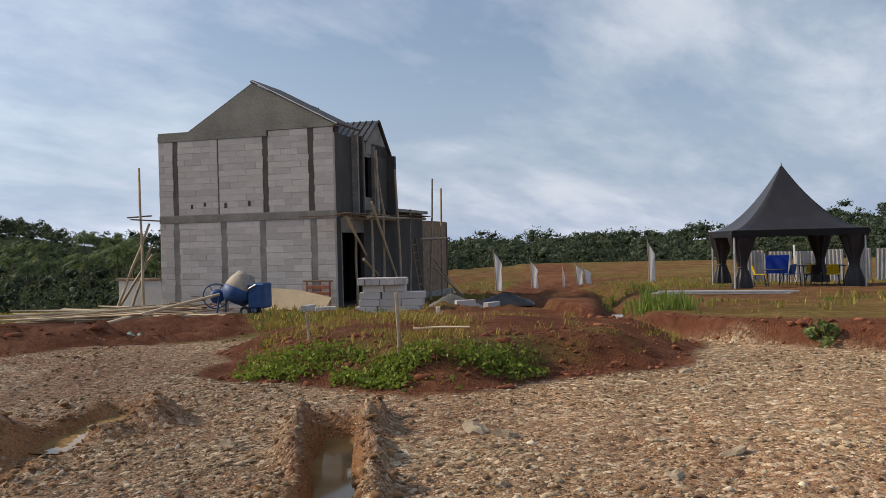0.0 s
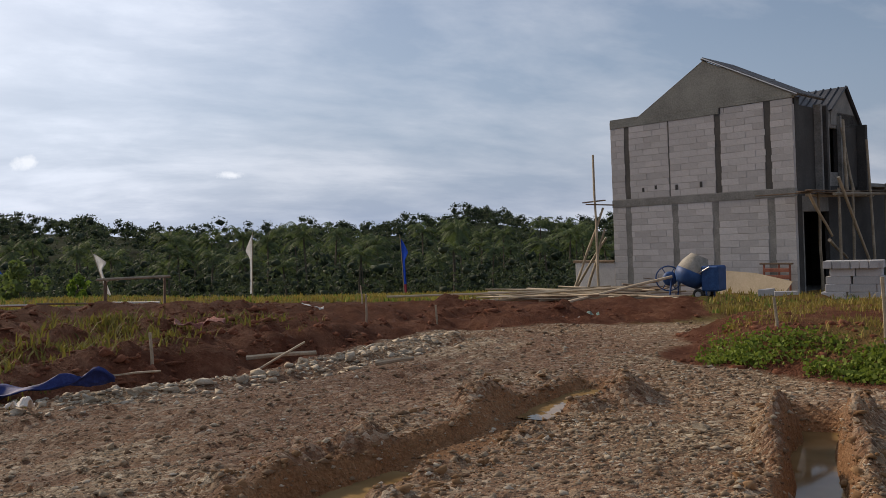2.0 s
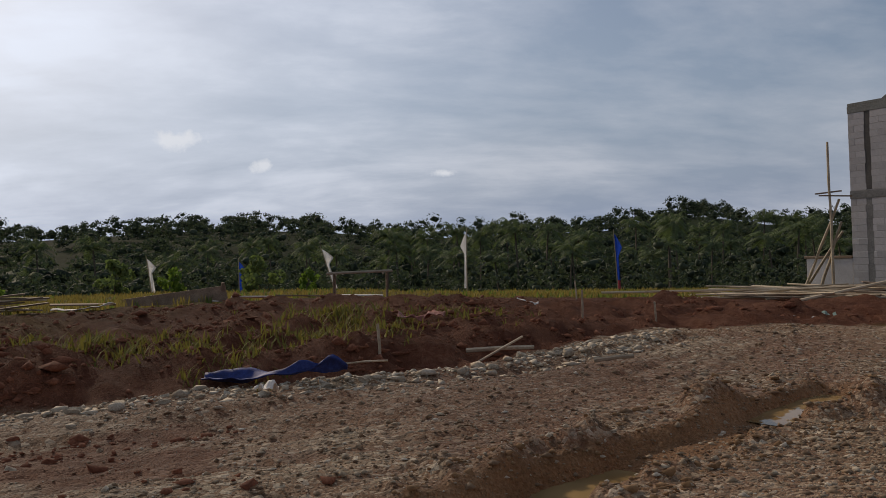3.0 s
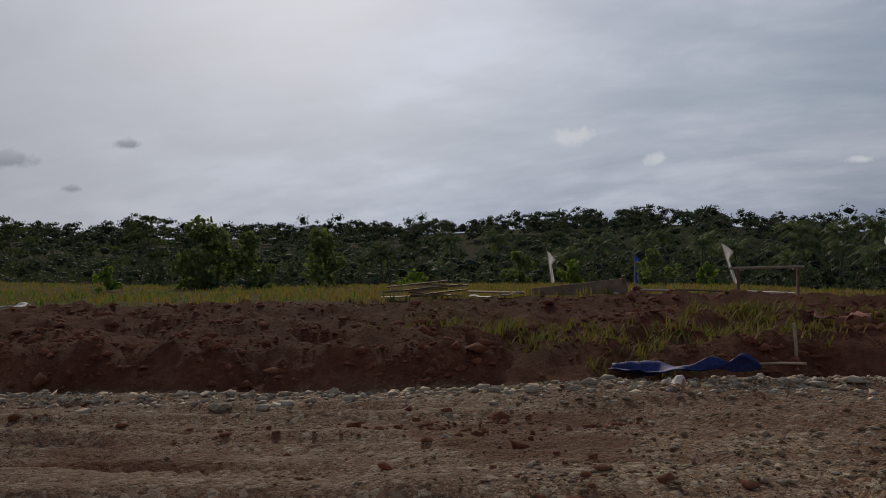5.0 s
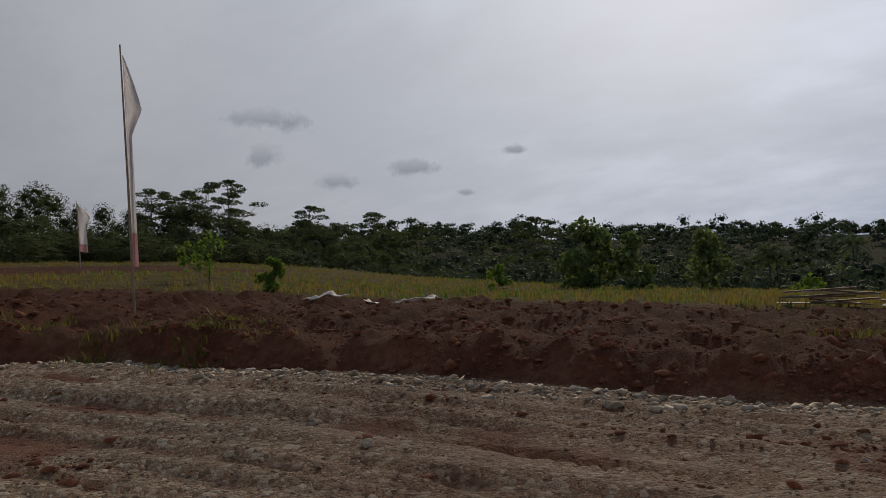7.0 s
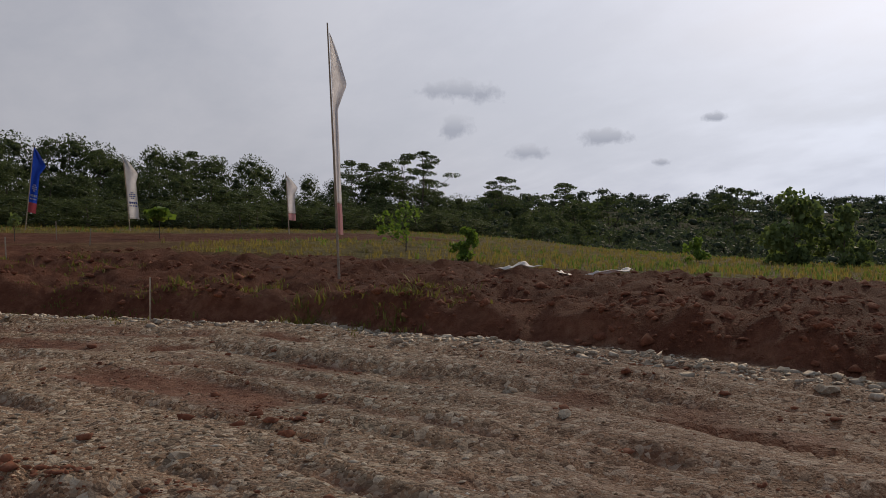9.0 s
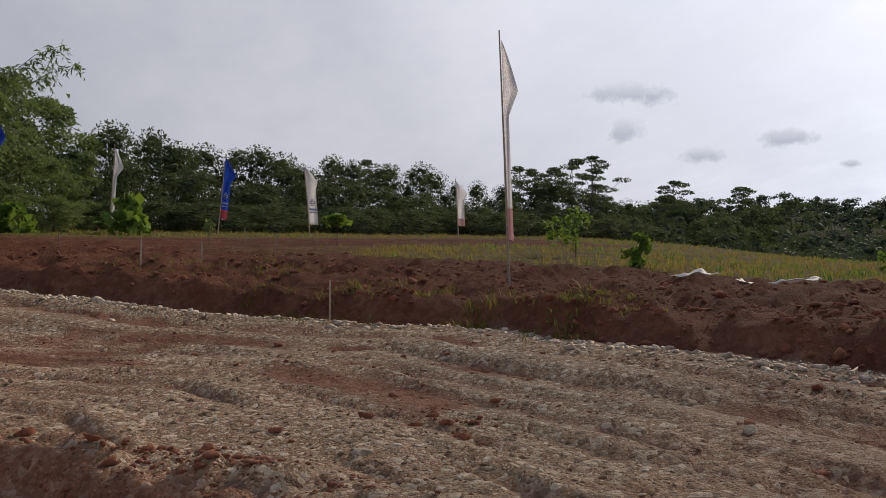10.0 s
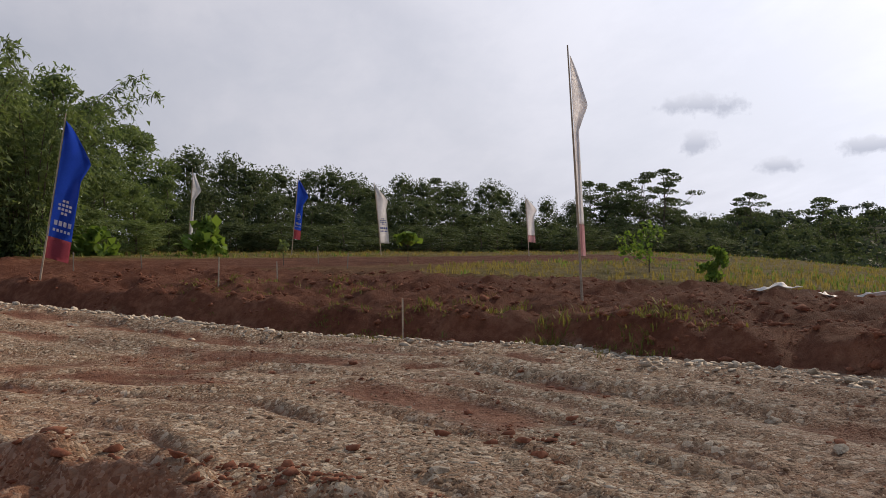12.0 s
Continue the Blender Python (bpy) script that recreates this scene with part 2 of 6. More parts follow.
# bare ground: soil, gravel and turf tones blended by masks stored on the sheet
M_ground = bpy.data.materials.new("bare_ground")
M_ground.use_nodes = True
gt = M_ground.node_tree
gp = node(gt, "ShaderNodeTexCoord").outputs["Object"]
mask = node(gt, "ShaderNodeAttribute", attribute_name="zone")
msep = node(gt, "ShaderNodeSeparateColor", {0: mask.outputs["Color"]})
n_big = node(gt, "ShaderNodeTexNoise", {"Vector": gp, "Scale": 0.7, "Detail": 6.0, "Roughness": 0.62})
n_mid = node(gt, "ShaderNodeTexNoise", {"Vector": gp, "Scale": 5.0, "Detail": 6.0, "Roughness": 0.68})
n_fine = node(gt, "ShaderNodeTexNoise", {"Vector": gp, "Scale": 34.0, "Detail": 4.0, "Roughness": 0.7})
peb = node(gt, "ShaderNodeTexVoronoi", {"Vector": gp, "Scale": 16.0, "Randomness": 1.0})
peb2 = node(gt, "ShaderNodeTexVoronoi", {"Vector": gp, "Scale": 42.0, "Randomness": 1.0})
soil_c = ramp(gt, mixed(gt, 0.5, n_big.outputs[0], n_mid.outputs[0]), [(0.33, SOIL[0]), (0.5, SOIL[1]), (0.66, SOIL[2])])
mud_c = ramp(gt, mixed(gt, 0.5, n_big.outputs[0], n_fine.outputs[0]), [(0.34, (0.175, 0.095, 0.048)), (0.5, (0.34, 0.208, 0.116)), (0.64, (0.485, 0.33, 0.195))])
psep = node(gt, "ShaderNodeSeparateColor", {0: peb.outputs["Color"]})
p2sep = node(gt, "ShaderNodeSeparateColor", {0: peb2.outputs["Color"]})
stone_c = ramp(gt, psep.outputs[0], [(0.0, (0.12, 0.078, 0.045)), (0.5, (0.41, 0.318, 0.21)), (1.0, (0.74, 0.64, 0.49))])
small_c = ramp(gt, p2sep.outputs[0], [(0.0, (0.09, 0.053, 0.029)), (0.5, (0.36, 0.253, 0.155)), (1.0, (0.70, 0.56, 0.40))])
has_stone = ramp(gt, mixed(gt, 0.55, psep.outputs[1], n_big.outputs[0]), [(0.50, 0.0), (0.56, 1.0)])
has_small = ramp(gt, mixed(gt, 0.45, p2sep.outputs[1], n_mid.outputs[0]), [(0.40, 0.0), (0.52, 1.0)])
grav = mixed(gt, has_small, mud_c, small_c)
grav = mixed(gt, has_stone, grav, stone_c)
n_huge = node(gt, "ShaderNodeTexNoise", {"Vector": gp, "Scale": 0.16, "Detail": 5.0, "Roughness": 0.6})
grav = mixed(gt, 0.8, grav, ramp(gt, n_huge.outputs[0], [(0.38, (0.82, 0.83, 0.80)), (0.5, (1.10, 1.06, 1.0)), (0.62, (1.20, 1.11, 1.0))]), "MULTIPLY")
turf_c = ramp(gt, mixed(gt, 0.5, n_big.outputs[0], n_mid.outputs[0]), [(0.35, (0.14, 0.125, 0.036)), (0.5, (0.255, 0.22, 0.07)), (0.65, (0.36, 0.305, 0.11))])
g_col = mixed(gt, msep.outputs[0], soil_c, grav)
patchy = node(gt, "ShaderNodeMath", {0: msep.outputs[1], 1: ramp(gt, n_mid.outputs[0], [(0.40, 0.62), (0.58, 1.0)])}, operation="MULTIPLY").outputs[0]
g_col = mixed(gt, patchy, g_col, turf_c)
g_col = mixed(gt, msep.outputs[2], g_col, soil_c)
wet_c = ramp(gt, mixed(gt, 0.5, n_big.outputs[0], n_fine.outputs[0]), [(0.36, (0.21, 0.10, 0.045)), (0.5, (0.32, 0.17, 0.08)), (0.62, (0.43, 0.26, 0.14))])
g_col = mixed(gt, mask.outputs["Alpha"], g_col, wet_c)
gb = gt.nodes["Principled BSDF"]
gt.links.new(g_col, gb.inputs["Base Color"])
gt.links.new(node(gt, "ShaderNodeMapRange", {0: msep.outputs[0], 3: 0.94, 4: 0.80}).outputs[0], gb.inputs["Roughness"])
gb.inputs["Diffuse Roughness"].default_value = 1.0
gt.links.new(node(gt, "ShaderNodeMapRange", {0: node(gt, "ShaderNodeMath", {0: msep.outputs[0], 1: msep.outputs[2]}, operation="SUBTRACT", use_clamp=True).outputs[0], 3: 0.06, 4: 0.20}).outputs[0], gb.inputs["Specular IOR Level"])
dome = ramp(gt, peb.outputs["Distance"], [(0.0, 1.0), (0.75, 0.0)])
dome2 = ramp(gt, peb2.outputs["Distance"], [(0.0, 1.0), (0.75, 0.0)])
hs = node(gt, "ShaderNodeMath", {0: node(gt, "ShaderNodeMath", {0: dome, 1: has_stone}, operation="MULTIPLY").outputs[0], 1: msep.outputs[0]}, operation="MULTIPLY")
h2 = node(gt, "ShaderNodeMath", {0: node(gt, "ShaderNodeMath", {0: dome2, 1: has_small}, operation="MULTIPLY").outputs[0], 1: 0.5}, operation="MULTIPLY")
hsum = node(gt, "ShaderNodeMath", {0: hs.outputs[0], 1: h2.outputs[0]}, operation="ADD")
hsum = node(gt, "ShaderNodeMath", {0: hsum.outputs[0], 1: n_mid.outputs[0]}, operation="ADD")
hsum = node(gt, "ShaderNodeMath", {0: hsum.outputs[0], 1: n_fine.outputs[0]}, operation="ADD")
rough_k = node(gt, "ShaderNodeMapRange", {0: msep.outputs[0], 3: 3.2, 4: 1.0})
hsum = node(gt, "ShaderNodeMath", {0: hsum.outputs[0], 1: rough_k.outputs[0]}, operation="MULTIPLY")
gbump = node(gt, "ShaderNodeBump", {"Height": hsum.outputs[0], "Strength": 0.9, "Distance": 0.05})
gt.links.new(gbump.outputs[0], gb.inputs["Normal"])

M_water = bpy.data.materials.new("muddy_water")
M_water.use_nodes = True
wb = M_water.node_tree.nodes["Principled BSDF"]
wn = node(M_water.node_tree, "ShaderNodeTexNoise", {"Vector": node(M_water.node_tree, "ShaderNodeTexCoord").outputs["Object"], "Scale": 2.0})
M_water.node_tree.links.new(ramp(M_water.node_tree, wn.outputs[0], [(0.35, (0.20, 0.13, 0.055)), (0.65, (0.30, 0.21, 0.10))]), wb.inputs["Base Color"])
wb.inputs["Roughness"].default_value = 0.04
wb.inputs["IOR"].default_value = 1.33

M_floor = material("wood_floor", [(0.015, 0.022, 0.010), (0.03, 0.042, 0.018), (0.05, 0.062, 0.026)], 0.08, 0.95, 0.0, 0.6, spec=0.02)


# ---- mesh helpers ----
def finish(me, mat, smooth=False):
    if mat:
        me.materials.append(mat)
    if smooth:
        me.polygons.foreach_set("use_smooth", np.ones(len(me.polygons), dtype=bool))
    me.update()
    return me


def mesh_of(name, verts, faces, mat, smooth=False):
    """A mesh from arrays of corners and of faces that all have the same number of corners."""
    verts, faces = np.asarray(verts, dtype=np.float32), np.asarray(faces, dtype=np.int32)
    me = bpy.data.meshes.new(name)
    k = faces.shape[1]
    me.vertices.add(len(verts))
    me.vertices.foreach_set("co", verts.ravel())
    me.loops.add(faces.size)
    me.loops.foreach_set("vertex_index", faces.ravel())
    me.polygons.add(len(faces))
    me.polygons.foreach_set("loop_start", np.arange(0, faces.size, k, dtype=np.int32))
    me.update(calc_edges=True)
    return finish(me, mat, smooth)


def thing(name, m=None, label="", category="", group="", kind=""):
    ob = new(name)
    ob.empty_display_size = 0.2
    ob.matrix_basis = m or Matrix()
    return tagged(ob, label, category, group, kind)


def part(name, bm, mat, parent, label="", m=None, smooth=False):
    """Links a bmesh (or a mesh) as one object under a thing or a part."""
    if isinstance(bm, bmesh.types.BMesh):
        me = bpy.data.meshes.new(name)
        bm.to_mesh(me)
        bm.free()
        finish(me, mat, smooth)
    else:
        me = bm
    ob = new(name, me)
    ob.parent = parent
    if m is not None:
        ob.matrix_basis = m
    return tagged(ob, label)


def box(sx, sy, sz, m=None, bevel=0.0, bm=None):
    """A box centred on its base, with softened edges."""
    own = bmesh.new()
    bmesh.ops.create_cube(own, size=1.0, matrix=Matrix.Translation((0, 0, sz / 2)) @ Matrix.Diagonal((sx, sy, sz, 1)))
    if bevel:
        bmesh.ops.bevel(own, geom=own.edges[:], offset=bevel, segments=1, affect="EDGES", profile=0.5)
    if m is not None:
        own.transform(m)
    if bm is None:
        return own
    me = bpy.data.meshes.new("tmp")
    own.to_mesh(me)
    own.free()
    bm.from_mesh(me)
    bpy.data.meshes.remove(me)
    return bm


def rod(points, radius, sides=8, taper=1.0, bm=None, wobble=0.0, rng=random):
    """A round bar through a row of points."""
    bm = bm or bmesh.new()
    pts = [Vector(p) for p in points]
    rings = []
    for i, p in enumerate(pts):
        d = (pts[min(i + 1, len(pts) - 1)] - pts[max(i - 1, 0)]).normalized()
        a = d.orthogonal().normalized()
        b = d.cross(a)
        r = radius * (1 + (taper - 1) * i / max(1, len(pts) - 1)) * (1 + wobble * rng.uniform(-1, 1))
        rings.append([bm.verts.new(p + r * (math.cos(2 * math.pi * k / sides) * a + math.sin(2 * math.pi * k / sides) * b)) for k in range(sides)])
    for r0, r1 in zip(rings, rings[1:]):
        best = min(range(sides), key=lambda s: (r1[s].co - r0[0].co).length)
        for k in range(sides):
            bm.faces.new((r0[k], r0[(k + 1) % sides], r1[(k + 1 + best) % sides], r1[(k + best) % sides]))
    bm.faces.new(rings[0][::-1])
    bm.faces.new(rings[-1])
    return bm


# ---- ground ----
def step(a, b, v):
    t = np.clip((v - a) / (b - a), 0.0, 1.0)
    return t * t * (3 - 2 * t)


_rng = np.random.default_rng(7)
_lat = _rng.random((256, 256)).astype(np.float32)


def vnoise(x, y, cell):
    """Smooth value noise between 0 and 1."""
    u, v = x / cell, y / cell
    i, j = np.floor(u).astype(int), np.floor(v).astype(int)
    fu, fv = u - i, v - j
    fu, fv = fu * fu * (3 - 2 * fu), fv * fv * (3 - 2 * fv)
    g = lambda a, b: _lat[a % 256, b % 256]
    return (g(i, j) * (1 - fu) + g(i + 1, j) * fu) * (1 - fv) + (g(i, j + 1) * (1 - fu) + g(i + 1, j + 1) * fu) * fv


def fbm(x, y, cell, octaves=4):
    s, a, tot = 0.0, 1.0, 0.0
    for k in range(octaves):
        s = s + a * (vnoise(x + 37.1 * k, y - 19.7 * k, cell / 2 ** k) - 0.5)
        tot += a
        a *= 0.55
    return s / tot * 2


# edge of the gravel road towards the western bank, as y against x, and its other edges
EDGE_Y = np.array([-60.0, -40.0, -24.1, -15.3, -10.7, -6.9, -3.2, -0.9, 1.3, 5.2, 6.8, 8.8, 12.8, 15.0, 17.0, 30.0])
EDGE_X = np.array([-18.0, -14.5, -12.3, -12.9, -13.5, -13.9, -12.7, -11.8, -10.6, -8.8, -8.1, -7.4, -7.7, -6.6, -4.5, 8.0])


def west(x, y):
    """Metres beyond the road's western edge."""
    return (np.interp(y, EDGE_Y, EDGE_X) - x) * 0.93


def island(x, y):
    """1 on the middle of the earth mound, 0 on its rim, less outside."""
    u, v = (x - 0.05) / 3.75, (y - 13.4) / 3.7
    a = np.arctan2(v, u)
    return 1 - np.hypot(u, v) / (1 + 0.07 * np.sin(3 * a + 1.0) + 0.05 * np.sin(7 * a))


def north(x, y):
    """Metres beyond the road's far edge, by the house and the marquee."""
    edge = np.where(x < -1, 17.2 - 0.05 * (x + 1), np.where(x < 3.4, 17.2, 17.2 - np.clip((x - 3.0) * 2.4, 0, 3.6) - np.clip(x - 4.5, 0, 30) * 0.85))
    return y - edge


RUTS = [  # wheel ruts: start, end, half width, depth
    ((-3.95, 3.4), (-3.2, 9.3), 0.38, 0.24),
    ((-0.66, 3.6), (-1.03, 8.5), 0.22, 0.30),
    ((-3.75, -2.2), (-3.65, -9.5), 0.55, 0.22),
    ((-2.3, -2.0), (-2.5, -9.5), 0.40, 0.20),
]


def along(x, y, a, b):
    ax, ay = a
    dx, dy = b[0] - ax, b[1] - ay
    n = math.hypot(dx, dy)
    s = ((x - ax) * dx + (y - ay) * dy) / n
    c = ((x - ax) * dy - (y - ay) * dx) / n
    return s / n, c, n


def tyre_lines(x, y):
    """For each line driven along the western road: metres from it, and how deep it is pressed."""
    az = np.degrees(np.arctan2(-x, y))
    lane = west(x, y) + 0.45 * fbm(x, y, 9.0, 2)
    way = 0.39 * x + 0.92 * y
    fade = step(14, 30, az)
    for k, side in enumerate((0.9, 1.7, 2.4, 3.3, 4.1, 4.7, 5.6, 6.5, 7.1, 8.0)):
        yield lane + side + 0.12 * fbm(x, y, 2.5, 2), fade * np.clip(0.55 + 2.2 * vnoise(way + 11.0 * k, 0.0 * way, 2.6) - 1.0, 0, 1.2)


SKYLINE_AZ = [-60, -30, -22, -14, -8, 0, 8, 22, 27, 33, 45, 53, 60, 70, 80, 90, 96, 104, 110, 125]
SKYLINE_EL = [2.4, 2.3, 1.5, 0.8, 0.7, 0.5, 1.0, 1.5, 2.4, 1.7, 1.7, 2.5, 2.8, 2.5, 2.5, 2.7, 3.0, 2.9, 2.5, 2.1]


def treetops(az, r):
    """How high the treetops of the far slopes stand over the horizon, in degrees."""
    top = np.interp(az, SKYLINE_AZ, SKYLINE_EL)
    low = np.minimum(top - 0.5, np.interp(az, [-60, -5, 15, 30, 100, 125], [0.8, 0.1, -0.5, -0.9, -0.5, 0.6]))
    return low + (top - low) * step(95, 400, r)


def height(x, y):
    x, y = np.asarray(x, dtype=float), np.asarray(y, dtype=float)
    r = np.hypot(x, y)
    az = np.degrees(np.arctan2(-x, y))
    w, isl, nn = west(x, y), island(x, y), north(x, y)
    on_bank = step(0.0, 1.0, w)
    # lie of the land: falls to the north, rises to the south-west
    z = -0.022 * np.clip(y - 10, 0, 60) - 0.0003 * np.clip(y - 10, 0, 60) ** 2
    s2 = -0.26 * x - 0.966 * y
    z = z + 0.035 * np.clip(s2 - 8, 0, 90) * step(14, 24, r)
    fall = np.interp(az, [5, 20, 42, 52, 64, 79, 97, 103, 112], [0.0, 0.018, 0.030, 0.022, 0.022, 0.025, 0.016, 0.006, 0.0])
    z = z - fall * np.clip(r - 19, 0, 60)
    # western bank: a cut face and a rough shelf
    hb = np.interp(az, [20, 30, 45, 60, 75, 95, 115, 160], [0.10, 0.22, 0.42, 0.50, 0.55, 0.62, 0.66, 0.6])
    lump = fbm(x, y, 1.3, 4)
    cut = step(0.05, 0.85, w + 0.35 * lump)
    z = z + hb * (0.70 * cut + 0.30 * step(0.5, 6.5, w)) + (0.20 * lump + 0.24 * fbm(x, y, 0.5, 3)) * step(0.0, 0.6, w) * (1 - 0.8 * step(6.0, 10.0, w))
    # shallow ditch along the bank's foot, further south
    z = z - 0.16 * np.exp(-((w - 0.2) / 0.35) ** 2) * step(112, 120, az) * (r < 40)
    # earth mound
    z = z + 0.42 * step(0.0, 0.34, isl + 0.05 * lump) + 0.10 * step(0.2, 0.9, isl) + 0.07 * lump * step(-0.05, 0.1, isl)
    # far edge of the road
    rise = np.where(x > 3, 0.34, 0.10)
    z = z + rise * step(0.0, 0.7, nn + 0.3 * lump) * (1 - on_bank) + 0.05 * lump * step(0.0, 0.5, nn) * (r < 60)
    # drain beside the marquee
    s, c, n = along(x, y, (3.1, 14.5), (7.5, 40.0))
    drain = np.exp(-((c) / 0.38) ** 2) * step(0.0, 0.05, s) * (1 - step(0.9, 1.0, s))
    z = z - 0.38 * drain
    # ruts with pushed-up rims
    road = (1 - on_bank) * (1 - step(-0.02, 0.08, isl)) * (1 - step(-0.3, 0.3, nn))
    for a, b, hw, dp in RUTS:
        s, c, n = along(x, y, a, b)
        c = c + 0.10 * fbm(x, y, 0.9, 2)
        inside = step(-0.02, 0.06, s) * (1 - step(0.95, 1.02, s))
        dp_here = dp * np.interp(s, [0, 0.18, 0.24, 0.40, 0.46, 0.76, 0.82, 1.0], [0.55, 0.55, 1, 1, 0.6, 0.55, 1, 1]) if hw == 0.38 else dp
        z = z - dp_here * inside * (1 - step(hw * 0.62, hw * 1.05, np.abs(c)))
        z = z + 0.55 * dp * inside * np.exp(-((np.abs(c) - hw * 1.45) / (hw * 0.5)) ** 2) * np.clip(0.35 + 2.6 * fbm(x, y, 0.55, 3), -0.2, 1.8)
    # churned earth between the southern ruts
    z = z + 0.16 * fbm(x, y, 0.42, 4) * (1 - step(-2.4, -1.6, y)) * step(-4.9, -4.3, x) * (1 - step(-1.9, -1.4, x))
    # tyre marks and gravel relief
    lane, way = w + 0.25 * fbm(x, y, 5.0, 2), (0.39 * x + 0.92 * y)
    tr = fbm(lane, way * 0.10, 0.8, 4)
    z = z + road * (0.045 * fbm(x, y, 0.5, 4) + 0.05 * fbm(x, y, 2.4, 3) + (0.13 * tr + 0.10 * (np.abs(fbm(lane, way * 0.13, 0.6, 3)) - 0.2) - 0.06 * step(0.12, 0.2, fbm(lane + 9.0, way * 0.07, 0.55, 2))) * step(0, 4, -x - 3))
    # long tyre grooves with squeezed-up edges
    for at_w, groove in tyre_lines(x, y):
        z = z + road * (0.022 * np.exp(-((at_w - 0.16) / 0.08) ** 2) - 0.030 * np.exp(-(at_w / 0.08) ** 2)) * groove * (0.5 + vnoise(x, y, 0.35))
    # distance: a valley to the north and west, wooded slopes behind
    far = 1 - step(118, 150, az)
    far = np.where(az < -100, 1 - step(-100, -150, az), far)
    near_edge = np.interp(az, [-60, 0, 30, 60, 90, 110, 130], [92, 88, 50, 50, 55, 75, 85])
    drop = step(near_edge, near_edge + 75, r)
    slope = 1.6 + np.minimum(r, 450) * np.tan(np.radians(treetops(az, r))) - 10.0
    z = z * (1 - drop) + drop * slope * far + drop * (1 - far) * 3.0
    z = z + (1 - far) * 6 * step(90, 300, r)
    z = z + 0.030 * np.clip(r - 46, 0, 44) * step(8, -4, az) * step(-100, -70, az) * (1 - drop)
    z = z - 30 * step(700, 2600, r)
    return z


def zones(x, y):
    """Masks: gravel, turf, bare red soil; the last also paints track shadows."""
    r = np.hypot(x, y)
    az = np.degrees(np.arctan2(-x, y))
    w, isl, nn = west(x, y), island(x, y), north(x, y)
    j = fbm(x, y, 1.1, 4)
    j2 = fbm(x, y, 5.0, 4)
    road = (1 - step(-0.15, 0.15, w + 0.25 * j)) * (1 - step(-0.04, 0.02, isl + 0.05 * j)) * (1 - step(-0.2, 0.3, nn + 0.5 * j))
    start = np.interp(az, [20, 45, 60, 100, 115], [13.0, 11.5, 8.5, 8.0, 7.0])
    turf_w = step(start - 1, start + 1.5, w + 2.0 * j2) * np.interp(az, [15, 25, 150, 170], [1, 1, 1, 0.4]) * np.where(r < 44, np.interp(az, [117, 128], [1.0, 0.30]) + 0.8 * step(0.15, 0.5, j2) * (az > 117), 1.0)
    turf_w = np.maximum(turf_w, 0.35 * step(0.25, 0.6, j2) * step(0.9, 1.4, w) * step(40, 50, az) * (1 - step(72, 82, az)))
    turf_n = step(np.where(x < 3, -0.4, 0.8), np.where(x < 3, 1.0, 2.4), nn + 2.0 * j2 + 0.6 * j) * np.where((y > 17.5) & (x > 1.5 - 0.3 * y), 0.35 + 0.65 * step(-0.3, 0.15, fbm(x, y, 7.0, 4)), 1 - step(0.0, 0.2, w))
    turf_n = turf_n * (0.75 + 0.25 * step(-0.25, 0.25, j2))
    turf_i = 0.75 * step(0.05, 0.3, isl) * step(-0.15, 0.25, j2 + 0.5 * j)
    turf = np.clip(np.maximum(np.maximum(turf_w, turf_n), turf_i), 0, 1)
    # brown track and drain to the north
    s, c, n = along(x, y, (2.2, 16.0), (8.5, 62.0))
    track = (1 - step(1.5, 2.6, np.abs(c + 0.8) + 0.8 * j)) * (s > 0)
    s, c, n = along(x, y, (-16.0, -30.0), (-55.0, -18.0))
    track2 = (1 - step(4.4, 6.2, np.abs(c) + 0.8 * j)) * (s > -0.3) * (s < 0.9)
    turf = turf * (1 - np.maximum(track, track2))
    turf = np.where(r > 90, 1.0, turf)
    soil = 0.30 * step(0.1, 0.5, j2 + 0.4 * j) * road
    lane, way = w + 0.25 * fbm(x, y, 5.0, 2), 0.39 * x + 0.92 * y
    # brown soil stripes along the tyre marks, track shadows put into their tone
    soil = np.maximum(soil, 0.9 * step(0.0, 0.16, -fbm(lane, way * 0.10, 0.8, 4)) * step(-0.25, 0.15, fbm(x, y, 1.6, 3)) * road * step(0, 4, -x - 3))
    soil = np.maximum(soil, 0.55 * step(-0.12, 0.25, fbm(x, y, 2.6, 4)) * road * step(6, 24, az) * (1 - step(60, 75, az)))
    soil = np.maximum(soil, 0.50 * road * step(52, 78, az) * (1 - 0.75 * step(95, 115, az)))
    # soil tone in the grooves, which also paints the shadow lying in them
    for at_w, groove in tyre_lines(x, y):
        soil = np.maximum(soil, 0.6 * road * np.exp(-(at_w / 0.09) ** 2) * np.clip(groove, 0, 1))
    for a, b, hw, dp in RUTS:
        s, c, n = along(x, y, a, b)
        soil = np.maximum(soil, (0.5 if b[1] > 0 else 0.72) * step(-0.02, 0.05, s) * (1 - step(0.97, 1.04, s)) * (1 - step(hw * 0.9, hw * 1.7, np.abs(c) + 0.25 * j)))
    return road, turf, soil


